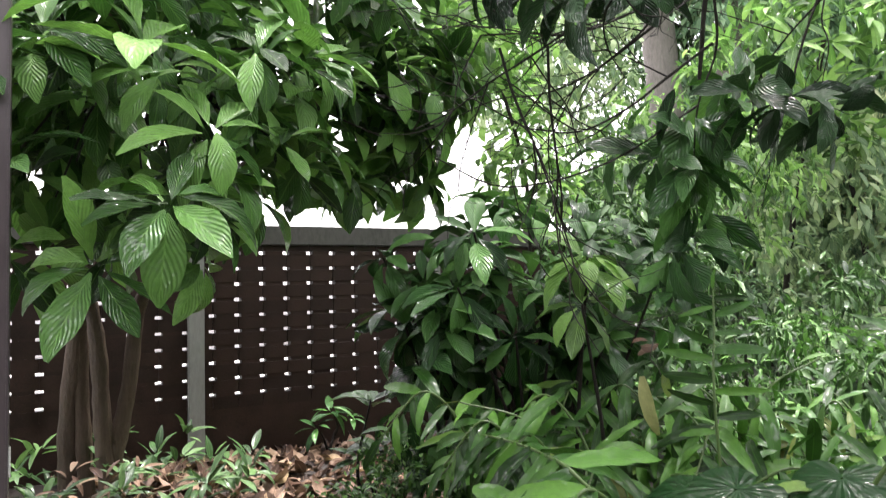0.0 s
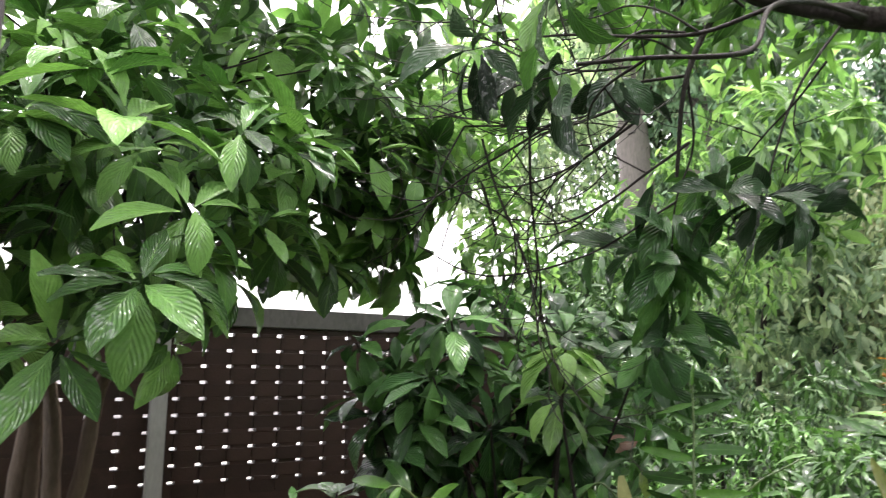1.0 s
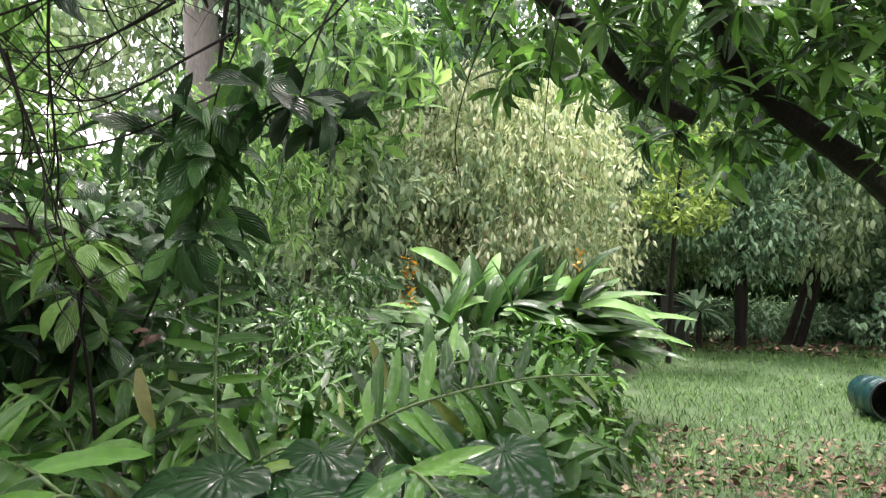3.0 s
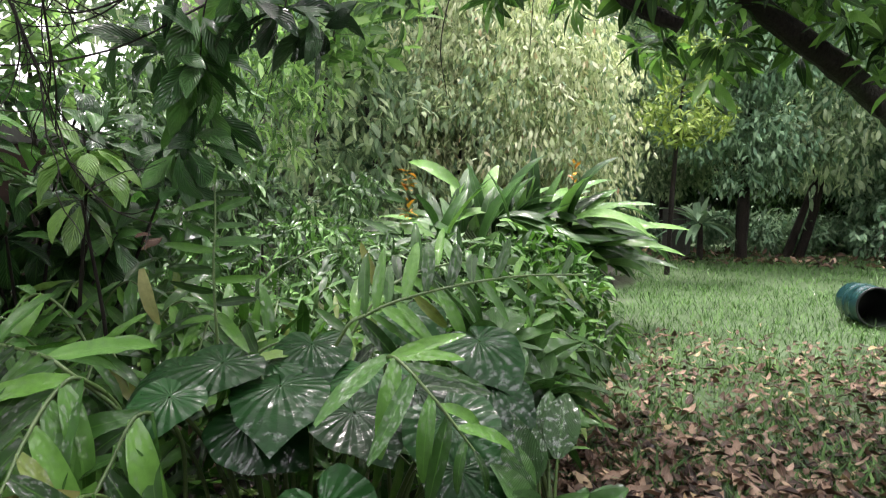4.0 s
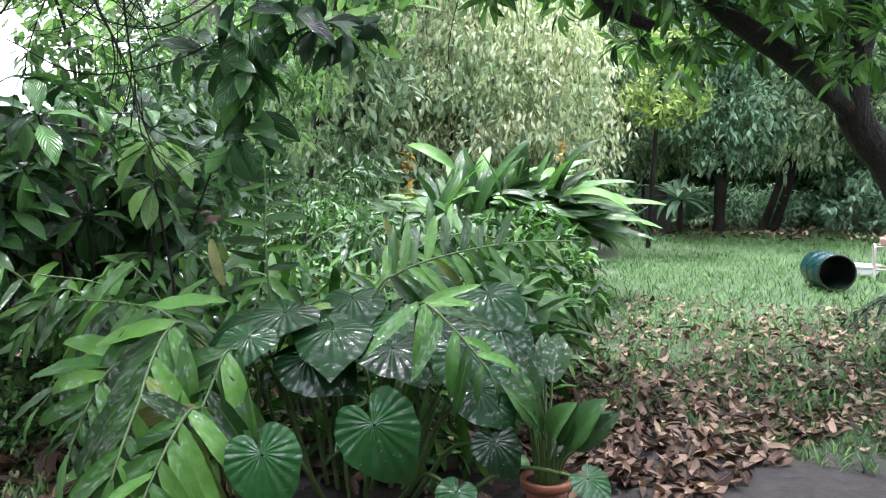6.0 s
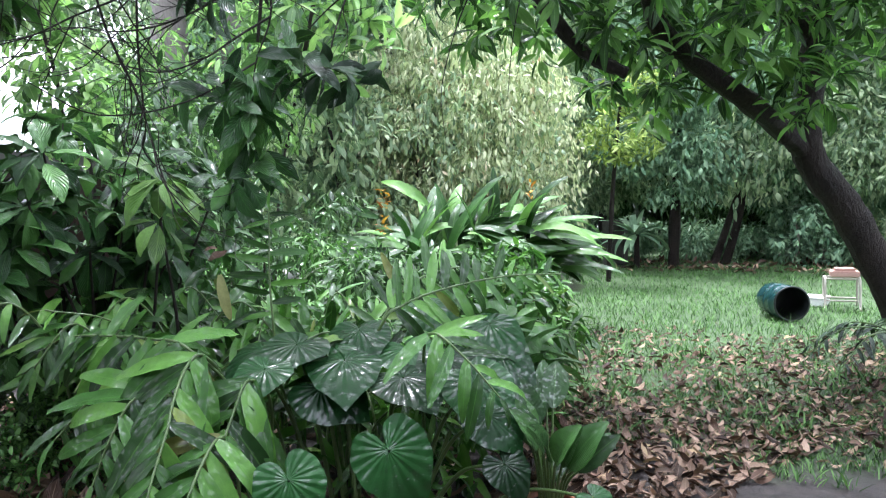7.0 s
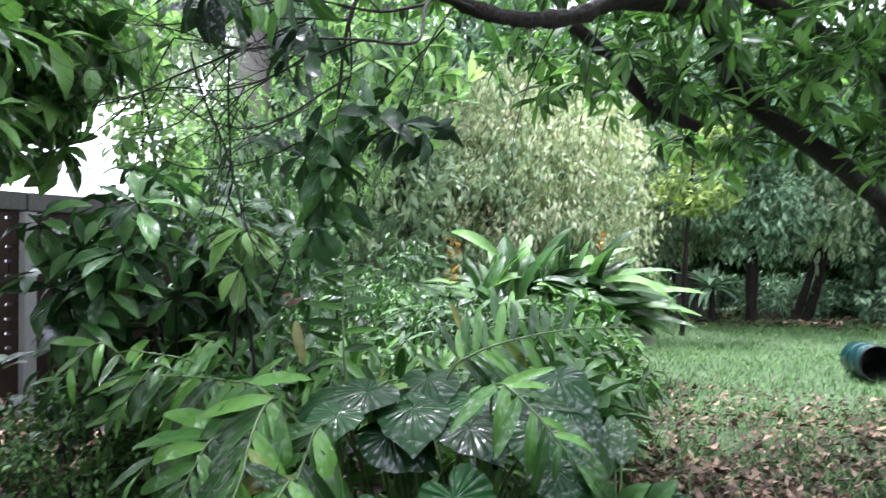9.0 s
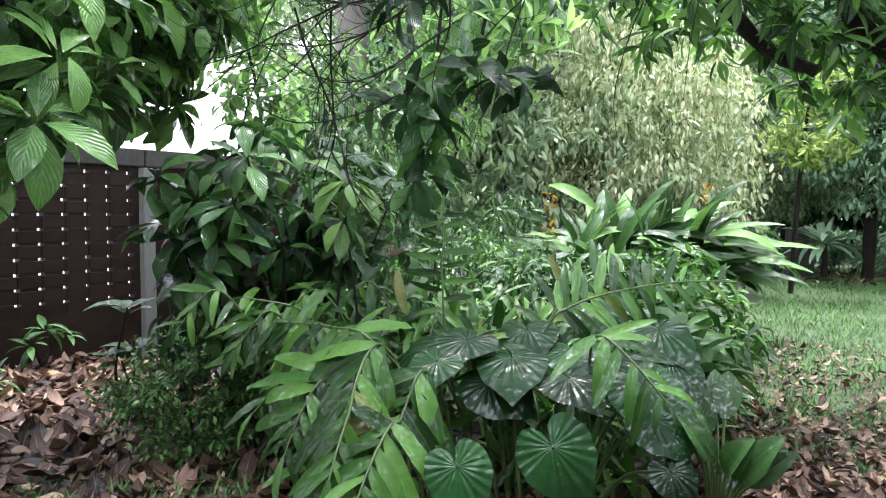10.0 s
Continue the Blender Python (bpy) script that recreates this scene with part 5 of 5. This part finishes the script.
stool = root("chair_frame", (10.2, -1.33, 0), "cream tubular metal chair frame standing on the grass", "chair")
for dy in (-0.2, 0.2):
    y = -1.33 + dy
    limb("side_tube", [(9.98, y, 0.02), (10.06, y, 0.05), (10.10, y, 0.2), (10.12, y, 0.37), (10.18, y, 0.41), (10.40, y, 0.41), (10.46, y, 0.36), (10.46, y, 0.10), (10.50, y, 0.03), (10.56, y, 0.02)], 0.015, 0.015, CREAM, stool, "", 8, 6)
for x, z in ((10.10, 0.12), (10.14, 0.40), (10.45, 0.40), (10.46, 0.12)):
    limb("cross_tube", [(x, -1.53, z), (x, -1.33, z), (x, -1.13, z)], 0.012, 0.012, CREAM, stool, "", 8, 4)
tray = root("terracotta_tray", (10.28, -1.36, 0.424), "pale pink terracotta box set on a chair frame", "planter")
part("body", box_bm(-0.16, 0.16, -0.17, 0.17, 0, 0.075), PINKTILE, tray, bevel=0.01)
part("lid", box_bm(-0.13, 0.13, -0.12, 0.12, 0.078, 0.11), PINKTILE, tray, bevel=0.008)
box = root("white_box", (10.6, -0.85, 0), "low white plastic box lying on the lawn", "box")
part("body", box_bm(-0.34, 0.34, -0.2, 0.2, 0, 0.1), WHITEPAINT, box, bevel=0.02)
part("lid", box_bm(-0.35, 0.35, -0.21, 0.21, 0.103, 0.125), WHITEPAINT, box, bevel=0.01)
box.rotation_euler[2] = 1.3
block = root("concrete_block", (17.2, 2.9, 0), "grey concrete block at the lawn's far edge", "block")
part("body", box_bm(-0.3, 0.3, -0.25, 0.25, 0, 1.05), CONCRETE, block, bevel=0.03)
for x, y in ((18.9, -1.1), (18.9, -1.65)):
    st = root("stake", (x, y, 0), "pale wooden stake at the lawn's edge", "stake", "stakes")
    limb("pole", [(x, y, -0.05), (x + 0.02, y, 0.5), (x, y + 0.03, 1.05)], 0.045, 0.035, PALEWOOD, st)
slim = root("forked_tree", (18.2, 0.5, 0), "slender forked dark tree in the undergrowth", "tree")
limb("trunk", [(18.0, 0.5, -0.1), (18.0, 0.2, 1.0), (18.1, 0.0, 2.2), (18.1, -0.4, 3.5)], 0.11, 0.05, BARK, slim)
limb("trunk", [(18.0, 0.75, -0.1), (18.0, 0.4, 1.0), (18.1, 0.1, 2.0)], 0.10, 0.05, BARK, slim)
leaf_stuff("foliage", FARS, clumped_in((17.8, 0.2, 2.6), (1.2, 1.5, 1.2), 60, 36, 0.4, 0.22, 0.8), FAR, slim)

post = root("porch_post", (-0.005, 2.50, 0), "mauve-brown painted porch post", "post", kind="structure")
part("shaft", box_bm(-0.06, 0.06, -0.06, 0.06, -0.05, 2.9), PORCH, post, bevel=0.006)
part("bracket", box_bm(0.061, 0.066, -0.02, 0.02, 0.90, 0.99), WHITEPAINT, post, "small pale plate", bevel=0.002)

# unseen house wall and eave behind the viewer, added to block sky light
house = root("house", (-2.2, -1.65, 0), "plain dark brown wall and eave, added unseen to shade the border", "house", kind="structure")
part("wall_south", box_bm(-7, 7, -0.25, 0, -0.1, 2.9), RENDERWALL, house, "dark brown rendered wall, added for shade")
part("eave", box_bm(-7.4, 7.4, -1.2, 0.75, 2.904, 3.05), PORCH, house, "dark boarded eave, added for shade", bevel=0.01)
house.rotation_euler[2] = -0.93
# unseen boards overhead, added and sized to dim the near border
shade_roof = root("ceiling", (-2.2, -1.65, 0), "dark boarded ceiling over the viewer, added unseen for shade", "ceiling", kind="structure")
part("ceiling_boards", box_bm(-7.4, 7.4, 0.76, 2.3, 2.904, 3.0), PORCH, shade_roof, bevel=0.01)
shade_roof.rotation_euler[2] = -0.93

# ---- ground litter and grass ----


def lawn_at(x, y):
    return np.minimum(0.23 * x + 0.05 - y, x - 3.5)


def strewn(n, xr, yr, size, keep_if=None, z=0.02):
    x, y = rng.uniform(*xr, n), rng.uniform(*yr, n)
    if keep_if is not None:
        k = keep_if(x, y)
        x, y = x[k], y[k]
    n = len(x)
    h = np.array([0.05 * noise.noise((a * 0.9, b * 0.9, 0)) + 0.02 * noise.noise((a * 4, b * 4, 3)) - 0.02 for a, b in zip(x, y)])
    P = np.stack([x, y, h + z + rng.uniform(0, 0.02, n)], -1)
    a = rng.uniform(0, 6.28, n)
    D = np.stack([np.cos(a), np.sin(a), rng.normal(0.06, 0.22, n)], -1)
    U = np.stack([rng.normal(0, 0.3, n), rng.normal(0, 0.3, n), np.ones(n)], -1)
    return P, D, U, size * rng.uniform(0.6, 1.35, n)


litter = root("leaf_litter", (1.5, 4.5, 0), "thick layer of wet brown and tan fallen leaves", "leaf litter", kind="stuff")
leaf_stuff("fallen_leaves", DRY, join(strewn(2300, (0.3, 3.2), (2.7, 6.5), 0.165), strewn(3400, (2.7, 4.6), (-1.6, 0.9), 0.085, lambda x, y: (y + 0.45 > (3.35 - x) * 0.5) & (rng.uniform(size=len(x)) < np.clip(1.3 - (x - 3.2) * 1.1, 0.12, 1))),
                                     strewn(3600, (3.6, 8.5), (-2.6, 1.2), 0.07, lambda x, y: rng.uniform(size=len(x)) < np.clip(1.0 - (x - 3.6) * 0.22 - 0.25 * (y + 0.6), 0.05, 1)), strewn(500, (1.6, 4.5), (0.3, 3.0), 0.13), strewn(420, (-1.2, 2.4), (1.6, 3.2), 0.15),
                                     strewn(420, (15.5, 18.5), (-4, 5), 0.2),
                                     strewn(3600, (3.7, 7.6), (-2.6, 1.3), 0.075, lambda x, y: (lawn_at(x, y) > 0) & (rng.uniform(size=len(x)) < np.clip(0.85 - (x - 3.7) * 0.16 + 0.3 * (y < -0.45), 0.05, 1)), 0.045)), LITTER, litter)


def blades(n, xr, yr, height, keep_if):
    P, D, U, S = strewn(n, xr, yr, height, keep_if, -0.01)
    n = len(P)
    a = rng.uniform(0, 6.28, n)
    D = np.stack([np.cos(a) * 0.55, np.sin(a) * 0.55, rng.uniform(0.5, 1.2, n)], -1)
    U = np.stack([-np.cos(a), -np.sin(a), np.full(n, 0.6)], -1)
    return P, D, U, S


def on_lawn(x, y):
    patch = np.array([noise.noise((a * 1.4, b * 1.4, 7)) for a, b in zip(x, y)])
    return lawn_at(x, y) + patch * 0.9 > 0.05


grass = root("grass", (6, 0, 0), "short green lawn grass with taller tufts", "grass", kind="stuff")
leaf_stuff("blades", BLADES, join(blades(20000, (3.3, 7.0), (-3.0, 1.3), 0.07, on_lawn), blades(4000, (3.6, 5.2), (-2.0, 1.0), 0.07, lambda x, y: lawn_at(x, y) > 0.1), blades(5200, (3.3, 7.0), (-3.0, 1.3), 0.14, lambda x, y: on_lawn(x, y) & (np.sin(x * 5.1 + y * 2.3) + np.sin(y * 6.7 - x * 1.9) > 0.7)), blades(22000, (7.0, 12.0), (-4.5, 2.4), 0.09, on_lawn), blades(20000, (12, 20), (-7, 4.5), 0.10, on_lawn),
                                  blades(4200, (-1.0, 2.0), (2.3, 3.6), 0.10, lambda x, y: y < 3.75 - 0.45 * x + 0.3 * rng.normal(size=len(x)) * 0.5)), GRASS, grass)

# ---- bricks of the pierced wall, last ----
near_b, far_b = [], []
gap = 0.062
for k in range(-16, 18):
    x = COL0 + COL * k
    if any(abs(x + COL / 2 - p) < 0.0 for p in POSTS):
        continue
    for r in range(10):
        z = TOPROW - ROW * r
        far = not (1.30 < x < 3.45)
        # brick beside the opening, then the full course below it
        (far_b if far else near_b).append(("short", x + gap / 2 + (COL - gap) / 2, z))
        far_b.append(("long", x + COL / 2 * 1, z - ROW / 2)) if far or r > 8 else near_b.append(("long", x + COL / 2 * 1, z - ROW / 2))
SHORT, LONG = (COL - gap, 0.098, 0.034), (COL - 0.006, 0.1005, ROW - 0.028)
meshes_b = {"short": chamfer_box(*SHORT, 0.002), "long": chamfer_box(*LONG, 0.002)}
brng = np.random.default_rng(5)
for kind_, x, z in near_b:
    hang("brick", meshes_b[kind_], wall, m=Matrix.Translation((x - 2.4 + brng.normal(0, 0.002), brng.normal(0, 0.002), z)))
items = []
for kind_, x, z in far_b:
    s = SHORT if kind_ == "short" else LONG
    items.append((x - s[0] / 2, x + s[0] / 2, FY - s[1] / 2, FY + s[1] / 2, z - s[2] / 2, z + s[2] / 2))
for a, b in zip(POSTS[:-1], POSTS[1:]):
    boxes("mortar", [(a + 0.066, b - 0.066, FY - 0.04, FY + 0.04, TOPROW - ROW * (r + 0.5) - ROW / 2 + 0.016, TOPROW - ROW * (r + 0.5) + ROW / 2 - 0.016) for r in range(10)], MORTAR, wall, "stuff")
for k in range(-16, 18):
    items.append((COL0 + COL * k + 0.003, COL0 + COL * (k + 1) - 0.003, FY - 0.05, FY + 0.05, TOPROW + 0.0185, 1.871))
boxes("brickwork", items, BRICK, wall, "stuff")
for a, b in zip(POSTS[:-1], POSTS[1:]):
    part("plinth", box_bm(a + 0.066 - 2.4, b - 0.066 - 2.4, -0.05, 0.05, -0.05, TOPROW - ROW * 9.5 - ROW / 2 + 0.03), BRICK, wall, "solid brown brick base")
